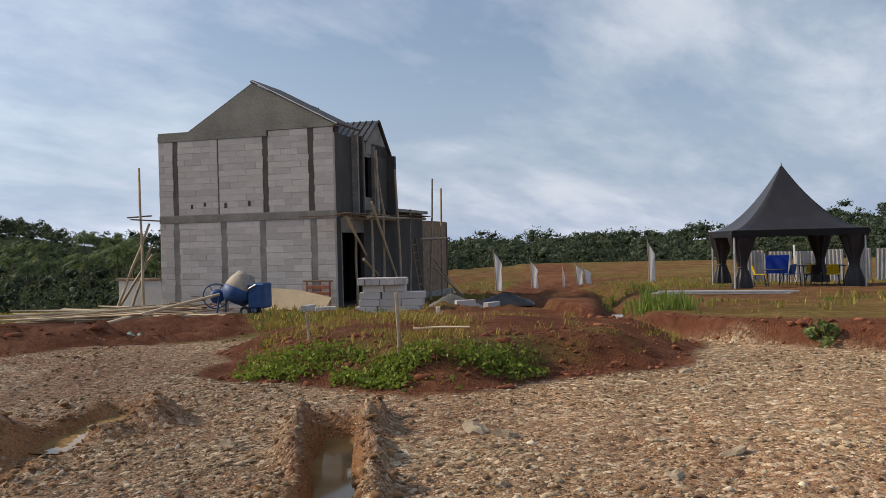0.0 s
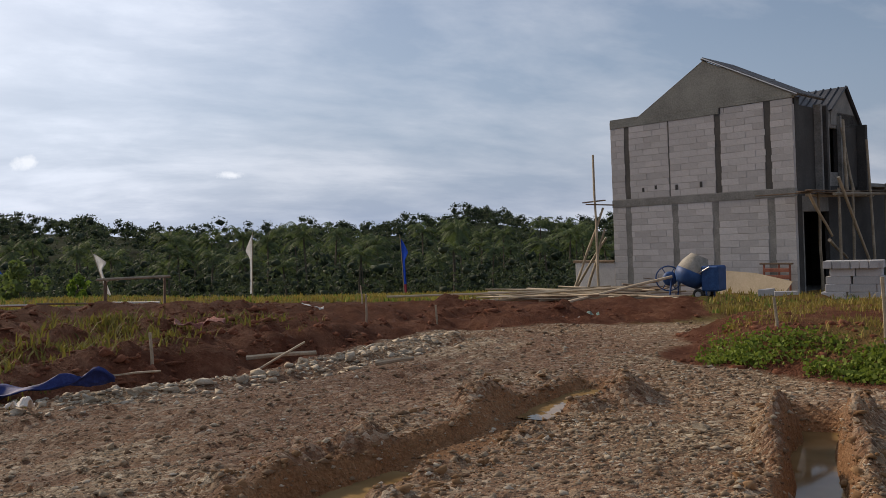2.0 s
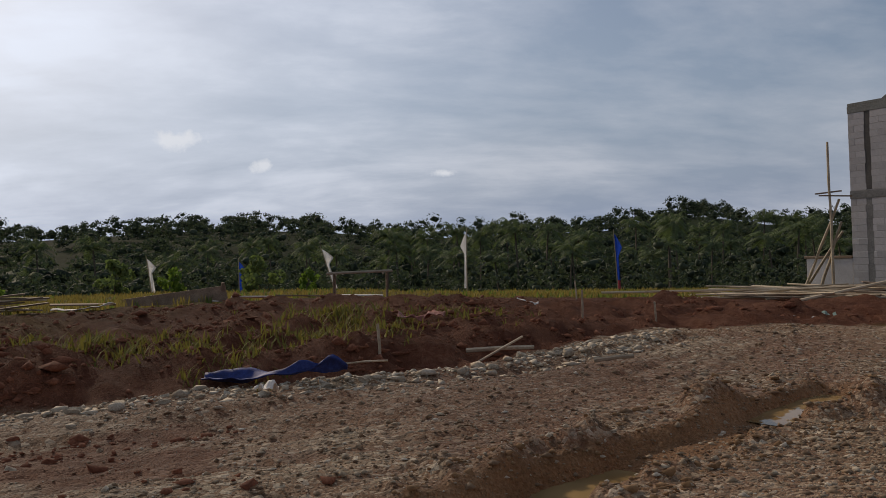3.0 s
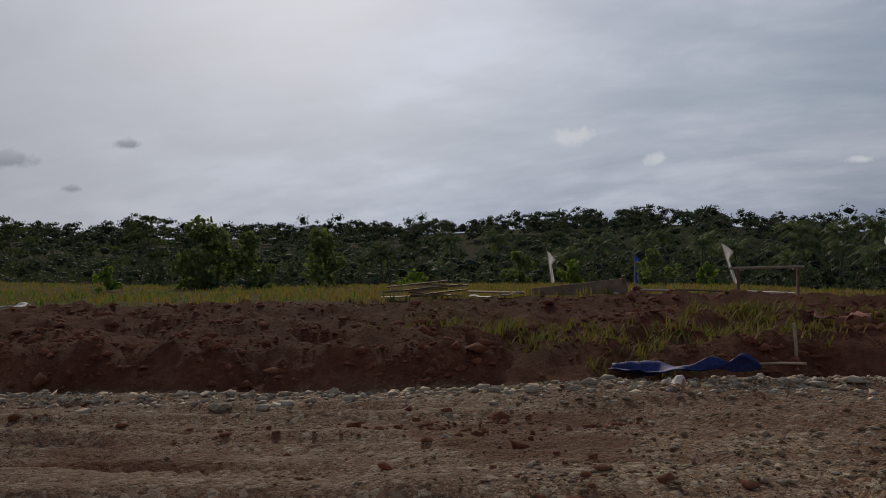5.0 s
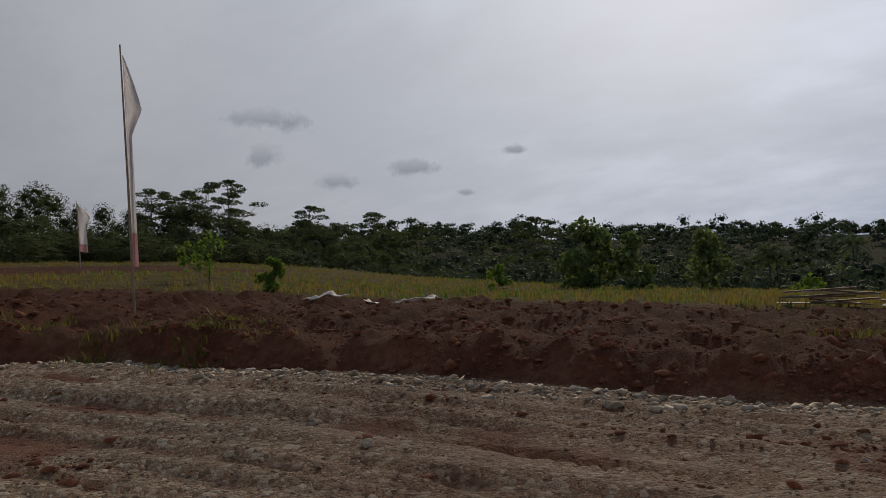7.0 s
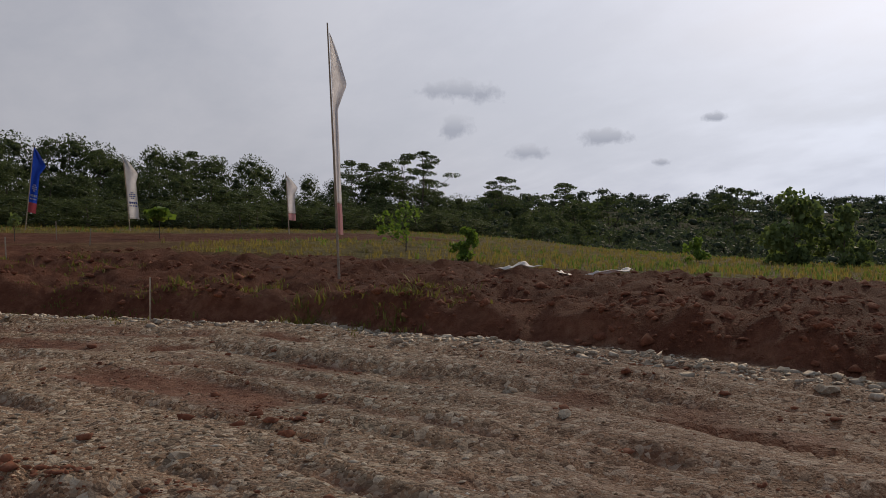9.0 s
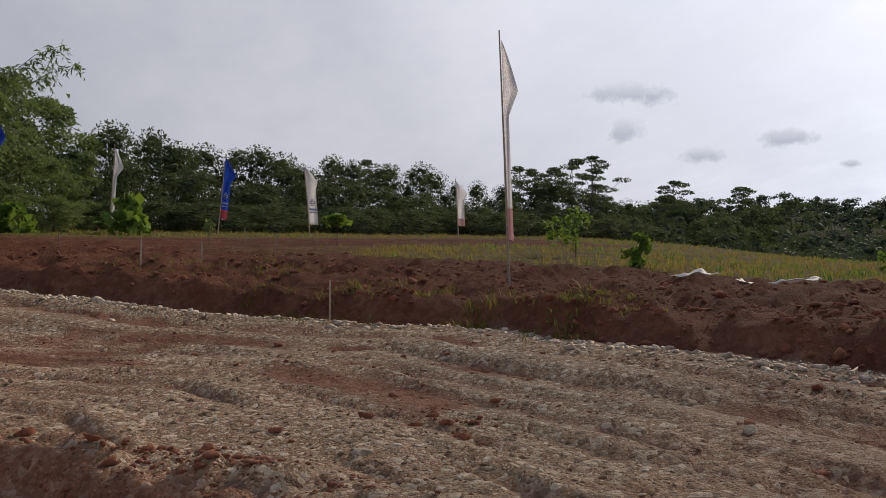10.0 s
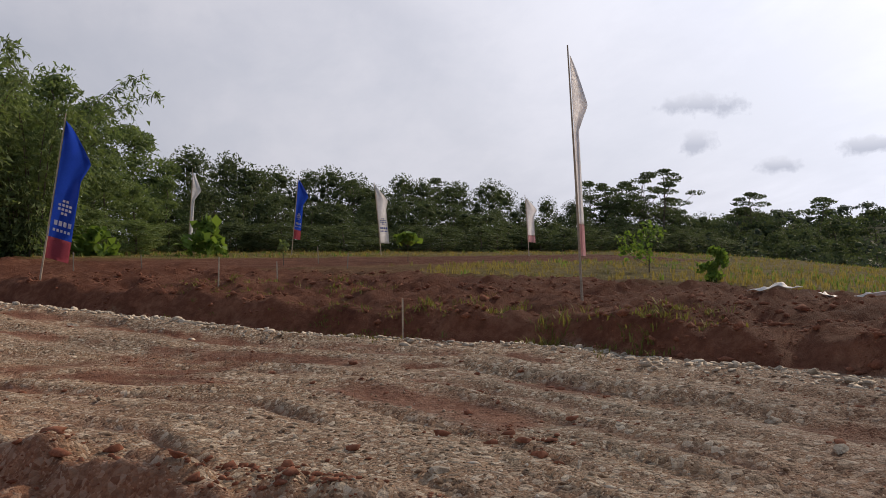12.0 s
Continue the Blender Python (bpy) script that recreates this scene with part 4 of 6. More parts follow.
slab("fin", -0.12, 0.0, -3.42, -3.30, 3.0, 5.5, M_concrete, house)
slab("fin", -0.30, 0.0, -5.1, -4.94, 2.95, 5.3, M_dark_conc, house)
slab("spandrel", 0.02, 0.13, -3.35, -2.7, 2.93, 3.7, M_concrete, house)
slab("spandrel", 0.02, 0.13, -3.35, -2.7, 5.1, 5.62, M_concrete, house)
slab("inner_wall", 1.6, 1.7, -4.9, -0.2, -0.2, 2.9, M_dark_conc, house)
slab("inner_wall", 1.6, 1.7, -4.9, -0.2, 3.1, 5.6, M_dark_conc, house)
# dormer gable over the side wall
dormer = bmesh.new()
prof = [(-2.85, 5.62), (-4.0, 6.42), (-5.12, 5.30), (-5.12, 5.2), (-2.85, 5.2)]
a = [dormer.verts.new((0.0, y, z)) for y, z in prof]
b = [dormer.verts.new((0.14, y, z)) for y, z in prof]
dormer.faces.new(a)
dormer.faces.new(b[::-1])
for i in range(5):
    dormer.faces.new((a[(i + 1) % 5], a[i], b[i], b[(i + 1) % 5]))
bmesh.ops.recalc_face_normals(dormer, faces=dormer.faces[:])
part("dormer_gable", dormer, M_concrete, house)


def sheet_roof(name, p00, p10, p11, p01, parent, ribs, label):
    """A sloping roof sheet with thickness and raised ribs from eave (p00-p10) to ridge (p01-p11)."""
    p = [Vector(q) for q in (p00, p10, p11, p01)]
    up = (p[1] - p[0]).cross(p[3] - p[0]).normalized()
    up = up if up.z > 0 else -up
    bm = bmesh.new()
    lo = [bm.verts.new(q) for q in p]
    hi = [bm.verts.new(q + up * 0.045) for q in p]
    bm.faces.new(lo[::-1])
    bm.faces.new(hi)
    for i in range(4):
        bm.faces.new((lo[i], lo[(i + 1) % 4], hi[(i + 1) % 4], hi[i]))
    bmesh.ops.recalc_face_normals(bm, faces=bm.faces[:])
    roof = part(name, bm, M_metal_roof, parent, label)
    for k in range(ribs + 1):
        f = k / ribs
        a, b = p[0].lerp(p[1], f) + up * 0.055, p[3].lerp(p[2], f) + up * 0.055
        part("rib", rod([a, b], 0.028, 5), M_metal_roof, roof)
    return roof


sheet_roof("roof", (-0.16, 0.05, 5.84), (-0.16, -1.9, 5.84), (2.78, -1.9, 7.39), (2.78, 0.05, 7.39), house, 12, "dark ribbed metal roof sheet")
sheet_roof("roof", (5.26, -0.02, 5.80), (5.26, -5.2, 5.80), (2.78, -5.2, 7.28), (2.78, -0.02, 7.28), house, 12, "dark ribbed metal roof sheet")
# the roof's lit edge is made as a pale rod along the verge
part("lit_verge_edge", rod([(-0.18, 0.06, 5.87), (2.78, 0.06, 7.43)], 0.022, 5), M_steel, house, "pale rod added as the lit edge of the roof")
part("ridge_cap", rod([(2.78, 0.06, 7.40), (2.78, -1.9, 7.40)], 0.04, 6), M_metal_roof, house)
sheet_roof("dormer_roof", (-0.08, -2.72, 5.60), (1.6, -2.72, 5.60), (1.6, -4.0, 6.46), (-0.08, -4.0, 6.46), house, 7, "dark ribbed metal dormer roof")
sheet_roof("dormer_roof", (-0.08, -5.22, 5.26), (1.6, -5.22, 5.26), (1.6, -4.0, 6.46), (-0.08, -4.0, 6.46), house, 7, "dark ribbed metal dormer roof")
# low side wall of the neighbouring plot
low = slab("low_wall", W + 0.02, 8.05, -0.16, -0.02, -0.3, 1.02, M_block, house, "low block wall with a capping")
slab("capping", W + 0.02, 8.12, -0.19, 0.02, 1.02, 1.10, M_timber, low)

# blocks of the gable wall, course by course
block_meshes = {}


def block_mesh(length, tall):
    key = (round(length * 50), round(tall * 50))
    if key not in block_meshes:
        me = bpy.data.meshes.new("block")
        bm = box(key[0] / 50 - 0.008, 0.05, key[1] / 50 - 0.008, Matrix.Translation((0, 0.0, 0.005)), 0.006)
        bm.to_mesh(me)
        bm.free()
        block_meshes[key] = finish(me, M_block)
    return block_meshes[key]


def lay(x0, x1, z0, z1):
    courses = max(1, round((z1 - z0) / 0.2))
    ch = (z1 - z0) / courses
    for c in range(courses):
        x, end = x0 - rb.uniform(-0.012, 0.035) * (x0 > 0.01), x1 + rb.uniform(-0.012, 0.035) * (x1 < W - 0.01)
        first = 0.3 if c % 2 else 0.6
        first = min(end - x, first + rb.uniform(-0.06, 0.06))
        while x < end - 0.05:
            ln = min(first, end - x)
            if end - x - ln < 0.12:
                ln = end - x
            ob = part("block", block_mesh(ln, ch), M_block, gable_wall, m=Matrix.Translation((x + ln / 2, -0.026 + rb.uniform(-0.003, 0.004), z0 + c * ch)))
            x += ln
            first = 0.6


LOWER = [0.0] + [v for s in lower_cols for v in (s - 0.12, s + 0.12)] + [W]
UPPER = [0.0, 0.65, 0.87, 2.26, 2.48, 4.06, 4.13, 5.59, 5.81, W]
for k in range(0, 10, 2):
    lay(LOWER[k], LOWER[k + 1], 0.0, 2.90)
    lay(UPPER[k], UPPER[k + 1], 3.17, 5.79 if k < 4 else 5.61)


# ---- bamboo scaffold and ladder ----
scaffold = thing("scaffold", HOUSE, "rough bamboo and timber scaffold tied against the unfinished house", "scaffold")
rs = random.Random(8)


def pole(a, b, r=0.05, parent=None, name="pole", mat=None):
    a, b = Vector(a), Vector(b)
    mid = [a.lerp(b, k / 4) + Vector((rs.uniform(-1, 1), rs.uniform(-1, 1), 0)) * 0.018 * (k in (1, 2, 3)) for k in range(5)]
    return part(name, rod(mid, r, 7, 0.75, wobble=0.06, rng=rs), mat or M_bamboo, parent or scaffold)


for a, b in (((6.42, 0.9, -0.2), (6.45, 0.9, 4.72)), ((7.5, 0.9, 0.0), (6.15, 0.85, 2.9)), ((6.95, 0.9, -0.1), (6.1, 0.85, 2.2)), ((7.7, 0.6, 0.0), (6.3, 0.5, 1.9)),
             ((-1.0, -3.4, -0.2), (-1.0, -2.95, 4.62)), ((-1.35, -5.6, -0.4), (-1.35, -6.2, 4.5)), ((-1.35, -7.2, -0.4), (-1.35, -7.35, 4.2)),
             ((-1.0, -0.65, -0.1), (-0.95, -0.75, 3.1)), ((-1.0, -1.6, -0.1), (-1.0, -1.7, 3.2)), ((-0.35, -0.9, -0.1), (-0.3, -0.9, 3.0)), ((-0.9, -4.6, -0.3), (-0.95, -4.7, 3.3)),
             ((-0.4, -2.9, 3.0), (-0.4, -2.75, 5.3)), ((-0.5, -3.2, 3.0), (-0.2, -3.1, 5.1)), ((-1.5, -4.2, 2.2), (-1.3, -8.6, 2.25)), ((-1.0, -0.3, 2.92), (-1.05, -6.2, 2.98)), ((-0.25, -0.2, 2.92), (-0.25, -5.6, 2.96)),
             ((-2.0, -8.2, -0.4), (-1.0, -7.2, 1.5)), ((-2.3, -8.0, -0.4), (-1.1, -7.0, 1.1)), ((-0.9, -0.1, 1.6), (-0.6, -2.2, 1.0))):
    pole(a, b)
for a, b in (((-1.05, -0.5, 3.4), (-1.2, -3.5, -0.3)), ((-0.55, 0.35, 2.95), (-0.5, -1.35, 1.7))):
    pole(a, b, 0.05, name="brace", mat=M_board)
for k, (y0, y1, x) in enumerate(((0.7, -2.6, -0.35), (0.5, -3.2, -0.62), (-1.8, -5.6, -0.40), (-2.4, -6.3, -0.70), (-2.9, -6.0, -0.95), (-4.2, -6.4, -1.12))):
    part("plank", box(0.2, abs(y1 - y0), 0.03, pose(x, (y0 + y1) / 2, 2.99 + 0.035 * (k % 3), 0, 0, rs.uniform(-3, 3)), 0.004), M_timber, scaffold)
part("plank", box(1.7, 0.18, 0.03, pose(0.15, 0.35, 2.96, 0, 0, 2), 0.004), M_timber, scaffold)
part("bracket_board", box(0.95, 0.2, 0.04, pose(6.35, 0.75, 3.0, 0, -4, 35), 0.004), M_timber, scaffold)
part("bracket_board", box(0.8, 0.16, 0.04, pose(6.55, 0.8, 3.12, 0, 3, 10), 0.004), M_timber, scaffold)
ladder = thing("ladder", HOUSE @ pose(-1.05, -5.75, -0.35, 0, 8, 0), "grey timber ladder standing in the scaffold", "ladder")
for y in (-0.26, 0.26):
    part("rail", box(0.05, 0.07, 2.6, Matrix.Translation((0, y, 0)), 0.006), M_timber, ladder)
for k in range(8):
    part("rung", rod([(0, -0.28, 0.28 + 0.3 * k), (0, 0.28, 0.28 + 0.3 * k)], 0.02, 6), M_timber, ladder)


# ---- building things in front of the house ----
def lathe(profile, sides=24):
    """A turned body from (radius, height) pairs."""
    bm = bmesh.new()
    rings = [[bm.verts.new((r * math.cos(2 * math.pi * k / sides), r * math.sin(2 * math.pi * k / sides), z)) for k in range(sides)] for r, z in profile]
    for a, b in zip(rings, rings[1:]):
        for k in range(sides):
            bm.faces.new((a[k], a[(k + 1) % sides], b[(k + 1) % sides], b[k]))
    return bm


mixer = thing("concrete_mixer", at(-5.95, 24.95, 0.0, 0, 0, -10), "blue concrete mixer with a cement-caked drum", "concrete mixer")
part("drum", lathe([(0.0, -0.42), (0.30, -0.40), (0.44, -0.18), (0.45, 0.02), (0.40, 0.22), (0.27, 0.46), (0.25, 0.50), (0.22, 0.49), (0.24, 0.44), (0.36, 0.2), (0.38, 0.0)]), M_drum, mixer, "pale cement-caked drum", pose(-0.02, 0, 0.80, -12, 22, 0), True)
part("drum_base", lathe([(0.0, -0.44), (0.31, -0.42), (0.455, -0.2), (0.465, 0.0), (0.44, 0.02)]), M_blue, mixer, "", pose(-0.02, 0, 0.80, -12, 22, 0), True)
ring = bmesh.new()
rod([(0.36 * math.cos(t * math.pi / 12), 0, 0.36 * math.sin(t * math.pi / 12)) for t in range(25)], 0.02, 6, bm=ring)
wheel = part("tilting_wheel", ring, M_blue, mixer, "blue spoked hand wheel", pose(-0.72, -0.1, 0.62, 0, 0, 25))
for k in range(3):
    part("spoke", rod([(0.36 * math.cos(k * 1.047), 0, 0.36 * math.sin(k * 1.047)), (-0.36 * math.cos(k * 1.047), 0, -0.36 * math.sin(k * 1.047))], 0.014, 5), M_blue, wheel)
part("gear_cover", lathe([(0.0, 0.0), (0.20, 0.0), (0.21, 0.06), (0.12, 0.10), (0.0, 0.11)]), M_blue, mixer, "", pose(-0.66, -0.14, 0.62, 90, 0, 25), True)
part("engine_box", box(0.5, 0.62, 0.72, Matrix.Translation((0.60, 0.0, 0.26)), 0.04), M_blue, mixer, "blue engine housing")
part("cross_bar", rod([(-0.7, 0, 0.62), (0.45, 0, 0.62)], 0.04, 8), M_blue, mixer)
part("handle", rod([(0.25, -0.3, 0.75), (0.45, -0.35, 0.86), (0.62, -0.35, 0.95)], 0.018, 6), M_steel, mixer)
for x, y in ((-0.62, -0.3), (-0.62, 0.3), (0.5, -0.3), (0.5, 0.3)):
    part("leg", rod([(x * 0.9, y * 0.8, 0.62), (x, y, 0.02)], 0.03, 6), M_blue, mixer)
for y in (-0.34, 0.34):
    w = part("wheel", lathe([(0.0, -0.05), (0.08, -0.05), (0.09, -0.03), (0.09, 0.03), (0.08, 0.05), (0.0, 0.05)]), M_steel, mixer, "", pose(0.28, y, 0.17, 90, 0, 0))
    tyre = bmesh.new()
    rod([(0.13 * math.cos(t * math.pi / 9), 0.13 * math.sin(t * math.pi / 9), 0) for t in range(19)], 0.045, 7, bm=tyre)
    part("tyre", tyre, M_rubber, w)

ply = thing("plywood_sheet", HOUSE @ pose(1.15, 0.62, -0.02, 14, 0, 0), "stained plywood sheet leaning on the block wall", "plywood")
part("sheet", prism([(-0.95, 0.0), (1.12, 0.02), (0.95, 0.80), (-0.1, 0.72), (-1.22, 0.48)], 0.0, 0.018), M_board, ply)
crate = thing("pallet", HOUSE @ pose(0.55, 0.22, 0.0), "red-brown timber pallet leaning on the block wall", "pallet")
for x in (-0.42, -0.1, 0.36):
    part("upright", box(0.05, 0.04, 0.92, Matrix.Translation((x, 0, 0)), 0.004), M_brickred, crate)
for z in (0.5, 0.7):
    part("slat", box(0.8, 0.02, 0.11, Matrix.Translation((-0.02, 0.03, z)), 0.004), M_brickred, crate)
part("top_rail", box(1.0, 0.08, 0.05, Matrix.Translation((-0.02, 0, 0.92)), 0.006), M_timber, crate)

pile_block = bpy.data.meshes.new("block")
bm = box(0.59, 0.2, 0.195, None, 0.012)
bm.to_mesh(pile_block)
bm.free()
finish(pile_block, M_block)
stack = thing("block_stack", at(-1.55, 24.1, 0.0, 0, 0, -6), "stack of pale aerated concrete blocks, some set on end", "block stack")
rk = random.Random(3)
for lev, cols in enumerate((3, 3, 3, 2, 2)):
    for c in range(cols):
        for rwo in range(2):
            x = -0.62 + 0.06 * lev + c * 0.61
            if lev == 4 and c == 0:
                continue
            part("block", pile_block, M_block, stack, m=pose(x + rk.uniform(-0.03, 0.03), -0.12 + rwo * 0.24, lev * 0.2, 0, 0, rk.uniform(-3, 3)))
for c in range(6):
    part("block", pile_block, M_block, stack, m=pose(-0.75 + c * 0.21, -0.05, 0.8, 0, 0, 90 + rk.uniform(-6, 6)))

pile = thing("timber_pile", at(-9.4, 24.3, 0.06, 0, 0, 0), "spread pile of bamboo poles and boards on the ground", "timber pile")
for k in range(46):
    ln = rk.uniform(2.2, 5.2)
    th = rk.gauss(4, 14) if k < 36 else rk.uniform(20, 60)
    c = Vector((rk.gauss(-0.3, 1.2), rk.gauss(0.2, 0.75), 0.05 + 0.30 * rk.random() ** 2))
    d = Vector((math.cos(radians(th)), math.sin(radians(th)), rk.uniform(-0.03, 0.06)))
    if k % 4 == 0:
        part("board", box(ln * 0.7, 0.16, 0.025, pose(*c, rk.uniform(-8, 8), rk.uniform(-3, 3), th), 0.004), M_board, pile)
    else:
        part("pole", rod([c - d * ln / 2, c, c + d * ln / 2], rk.uniform(0.022, 0.04), 6, 0.8), M_bamboo if k % 3 else M_board, pile)
for k in range(7):
    part("board", box(1.3, 0.2, 0.025, pose(1.6 + rk.uniform(-0.4, 0.6), 2.2 + rk.uniform(-0.5, 0.5), 0.1 + 0.08 * k % 0.4, rk.uniform(-12, 12), rk.uniform(-8, 8), rk.uniform(-30, 40)), 0.004), M_timber, pile)
part("long_pole", rod([(0.2, -1.4, 0.02), (2.0, -0.2, 0.45), (2.9, 0.4, 0.66)], 0.05, 7, 0.8), M_board, pile)

M_green = material("green_plastic", [(0.16, 0.26, 0.23), (0.26, 0.38, 0.34), (0.42, 0.52, 0.48)], 4, 0.5, 0.1)
sheet = thing("corrugated_sheet", at(-6.85, 18.4, 0.03, 4, 3, 20), "pale green corrugated plastic sheet lying on the ground", "plastic sheet")
bm = bmesh.new()
grid = [[bm.verts.new((x * 0.05 - 0.55, y * 0.3 - 0.3, 0.02 * math.sin(x * 1.6))) for y in range(3)] for x in range(23)]
for i in range(22):
    for j in range(2):
        bm.faces.new((grid[i][j], grid[i + 1][j], grid[i + 1][j + 1], grid[i][j + 1]))
bmesh.ops.solidify(bm, geom=bm.faces[:], thickness=0.006)
part("sheet", bm, M_green, sheet)
part("strip", box(0.9, 0.14, 0.012, pose(-0.45, -0.45, 0.0, 0, 0, -12), 0.003), M_sheet, sheet)

post = thing("marker_post", at(-0.13, 16.6, -0.05), "pale square concrete marker post", "post")
part("shaft", box(0.085, 0.085, 0.56, None, 0.01), M_sheet, post)


def heap(name, x, y, wide, tall, mat, label, seed):
    rng = np.random.default_rng(seed)
    n, m = 14, 28
    vs, fs = [(0, 0, tall)], []
    for i in range(1, n):
        for k in range(m):
            t = i / (n - 1)
            a = 2 * math.pi * k / m
            r = wide * t * (1 + 0.12 * math.sin(3 * a + seed))
            vs.append((r * math.cos(a), r * 0.7 * math.sin(a), tall * (1 - t) ** 1.15 + rng.uniform(-0.03, 0.03) * (t < 1) - 0.06 * (t == 1)))
    faces = [(0, 1 + k, 1 + (k + 1) % m) for k in range(m)]
    for i in range(n - 2):
        for k in range(m):
            a, b = 1 + i * m + k, 1 + i * m + (k + 1) % m
            faces += [(a, a + m, b + m), (a, b + m, b)]
    ob = new(name, mesh_of(name, vs, faces, mat, True))
    ob.matrix_basis = at(x, y)
    return tagged(ob, label, "heap")


M_sand = material("grey_sand", [(0.13, 0.12, 0.11), (0.19, 0.18, 0.165), (0.26, 0.245, 0.225)], 2, 0.95, 0.6, 30)
heap("sand_heap", 0.2, 26.2, 1.5, 0.62, M_sand, "grey heap of building sand beside the scaffold", 2)
heap("rubble_heap", 1.9, 26.4, 1.0, 0.34, M_black, "low dark heap of rubble and wire", 5)
for k, (x, y, rz) in enumerate(((0.6, 24.9, 20), (-4.0, 25.1, 70), (-3.4, 24.4, 10), (1.4, 25.4, 50))):
    ob = new("loose_block", pile_block)
    ob.matrix_basis = at(x, y, 0.0, 0, 0, rz)
    tagged(ob, "loose pale aerated concrete block on the earth", "block", "loose blocks")


# ---- marquee with its furniture ----
tent_rot = -8.0
TENT = Matrix.Translation((12.55, 31.5, ground_z(12.15, 31.5))) @ Matrix.Rotation(radians(tent_rot), 4, "Z")
tent = thing("marquee", TENT, "black peaked canvas marquee with tied corner curtains", "marquee")
HALF, EAVE, PEAK = 2.15, 2.05, 4.42
bm = bmesh.new()
rings = []
steps, per = 14, 10
for i in range(steps + 1):
    u = i / steps
    h = HALF * 1.04 * (1 - u) + 0.03 * u
    z = EAVE + (PEAK - EAVE) * u ** 1.75
    row = []
    for side in range(4):
        for k in range(per):
            f = -1 + 2 * k / per
            x, y = [(f, -1), (1, f), (-f, 1), (-1, -f)][side]
            sag = 0.07 * (1 - f * f) * math.sin(math.pi * min(1, u * 1.2)) * (1 - u)
            row.append(bm.verts.new((x * h, y * h, z - sag)))
    rings.append(row)
for a, b in zip(rings, rings[1:]):
    for k in range(4 * per):
        bm.faces.new((a[k], a[(k + 1) % (4 * per)], b[(k + 1) % (4 * per)], b[k]))
canopy = part("canopy", bm, M_tent, tent, "black canvas roof drawn up to a point", smooth=True)
part("finial", rod([(0, 0, PEAK - 0.1), (0, 0, PEAK + 0.12)], 0.03, 8, 0.4), M_black, tent)
for side in range(4):
    bm = bmesh.new()
    n = 48
    top, bot = [], []
    for k in range(n + 1):
        f = -1 + 2 * k / n
        p = Matrix.Rotation(side * math.pi / 2, 3, "Z") @ Vector((f * HALF * 1.04, -HALF * 1.045, 0))
        drop = 0.20 + 0.05 * abs(math.sin(k * math.pi / 4))
        top.append(bm.verts.new((p.x, p.y, EAVE + 0.01)))
        bot.append(bm.verts.new((p.x, p.y, EAVE - drop)))
    for k in range(n):
        bm.faces.new((bot[k], bot[k + 1], top[k + 1], top[k]))
    bmesh.ops.solidify(bm, geom=bm.faces[:], thickness=0.008)
    part("valance", bm, M_tent, canopy)
for k, (x, y) in enumerate(((-1, -1), (1, -1), (1, 1), (-1, 1))):
    part("post", rod([(x * HALF, y * HALF, -0.05), (x * HALF, y * HALF, EAVE)], 0.033, 8), M_steel, tent, "steel corner post")
    bm = bmesh.new()
    sides = 40
    rows = []
    for i in range(15):
        t = i / 14
        z = EAVE - 0.1 - t * (EAVE - 0.12)
        w = 0.42 - 0.27 * math.sin(math.pi * min(1, t / 0.62) / 2) ** 2 if t < 0.62 else 0.15 + 0.17 * math.sin((t - 0.62) / 0.38 * math.pi / 2)
        cx, cy = x * (HALF - 0.30), y * (HALF - 0.22)
        rows.append([bm.verts.new((cx + w * math.cos(2 * math.pi * s / sides) * (1 + 0.16 * math.sin(s * 2 * math.pi / sides * 9 + k)), cy + 0.7 * w * math.sin(2 * math.pi * s / sides) * (1 + 0.16 * math.sin(s * 2 * math.pi / sides * 9 + k)), z)) for s in range(sides)])
    for a, b in zip(rows, rows[1:]):
        for s in range(sides):
            bm.faces.new((a[s], b[s], b[(s + 1) % sides], a[(s + 1) % sides]))
    cur = part("curtain", bm, M_tent, tent, "black curtain gathered and tied to the corner", smooth=True)
    part("tie", lathe([(0.165, -0.03), (0.18, 0.0), (0.165, 0.03)], 20), M_black, cur, m=Matrix.Translation((x * (HALF - 0.30), y * (HALF - 0.22), EAVE - 0.1 - 0.62 * (EAVE - 0.12))) @ Matrix.Diagonal((1, 0.75, 1, 1)))
for side in range(4):
    m = Matrix.Rotation(side * math.pi / 2, 4, "Z")
    part("eave_bar", rod([m @ Vector((-HALF, -HALF, EAVE)), m @ Vector((HALF, -HALF, EAVE))], 0.03, 6), M_black, tent)


def chair(m, mat, label):
    ob = thing("plastic_chair", m, label, "chair", "chairs under the marquee")
    part("seat", box(0.44, 0.42, 0.035, Matrix.Translation((0, 0, 0.43)), 0.012), mat, ob)
    bm = bmesh.new()
    cols = []
    for k in range(9):
        a = radians(-52 + 13 * k)
        cols.append([bm.verts.new((0.25 * math.sin(a), 0.02 + 0.20 * math.cos(a) + 0.09 * t, 0.45 + 0.36 * t - 0.05 * (t > 0.9) * abs(math.sin(a)))) for t in (0, 0.4, 0.75, 1.0)])
    for a, b in zip(cols, cols[1:]):
        for j in range(3):
            bm.faces.new((a[j], b[j], b[j + 1], a[j + 1]))
    bmesh.ops.solidify(bm, geom=bm.faces[:], thickness=0.014)
    part("backrest", bm, mat, ob)
    for x, y in ((-1, -1), (1, -1), (1, 1), (-1, 1)):
        part("leg", rod([(x * 0.15, y * 0.14, 0.43), (x * 0.23, y * 0.22, 0.0)], 0.014, 6), M_black, ob)
    return ob


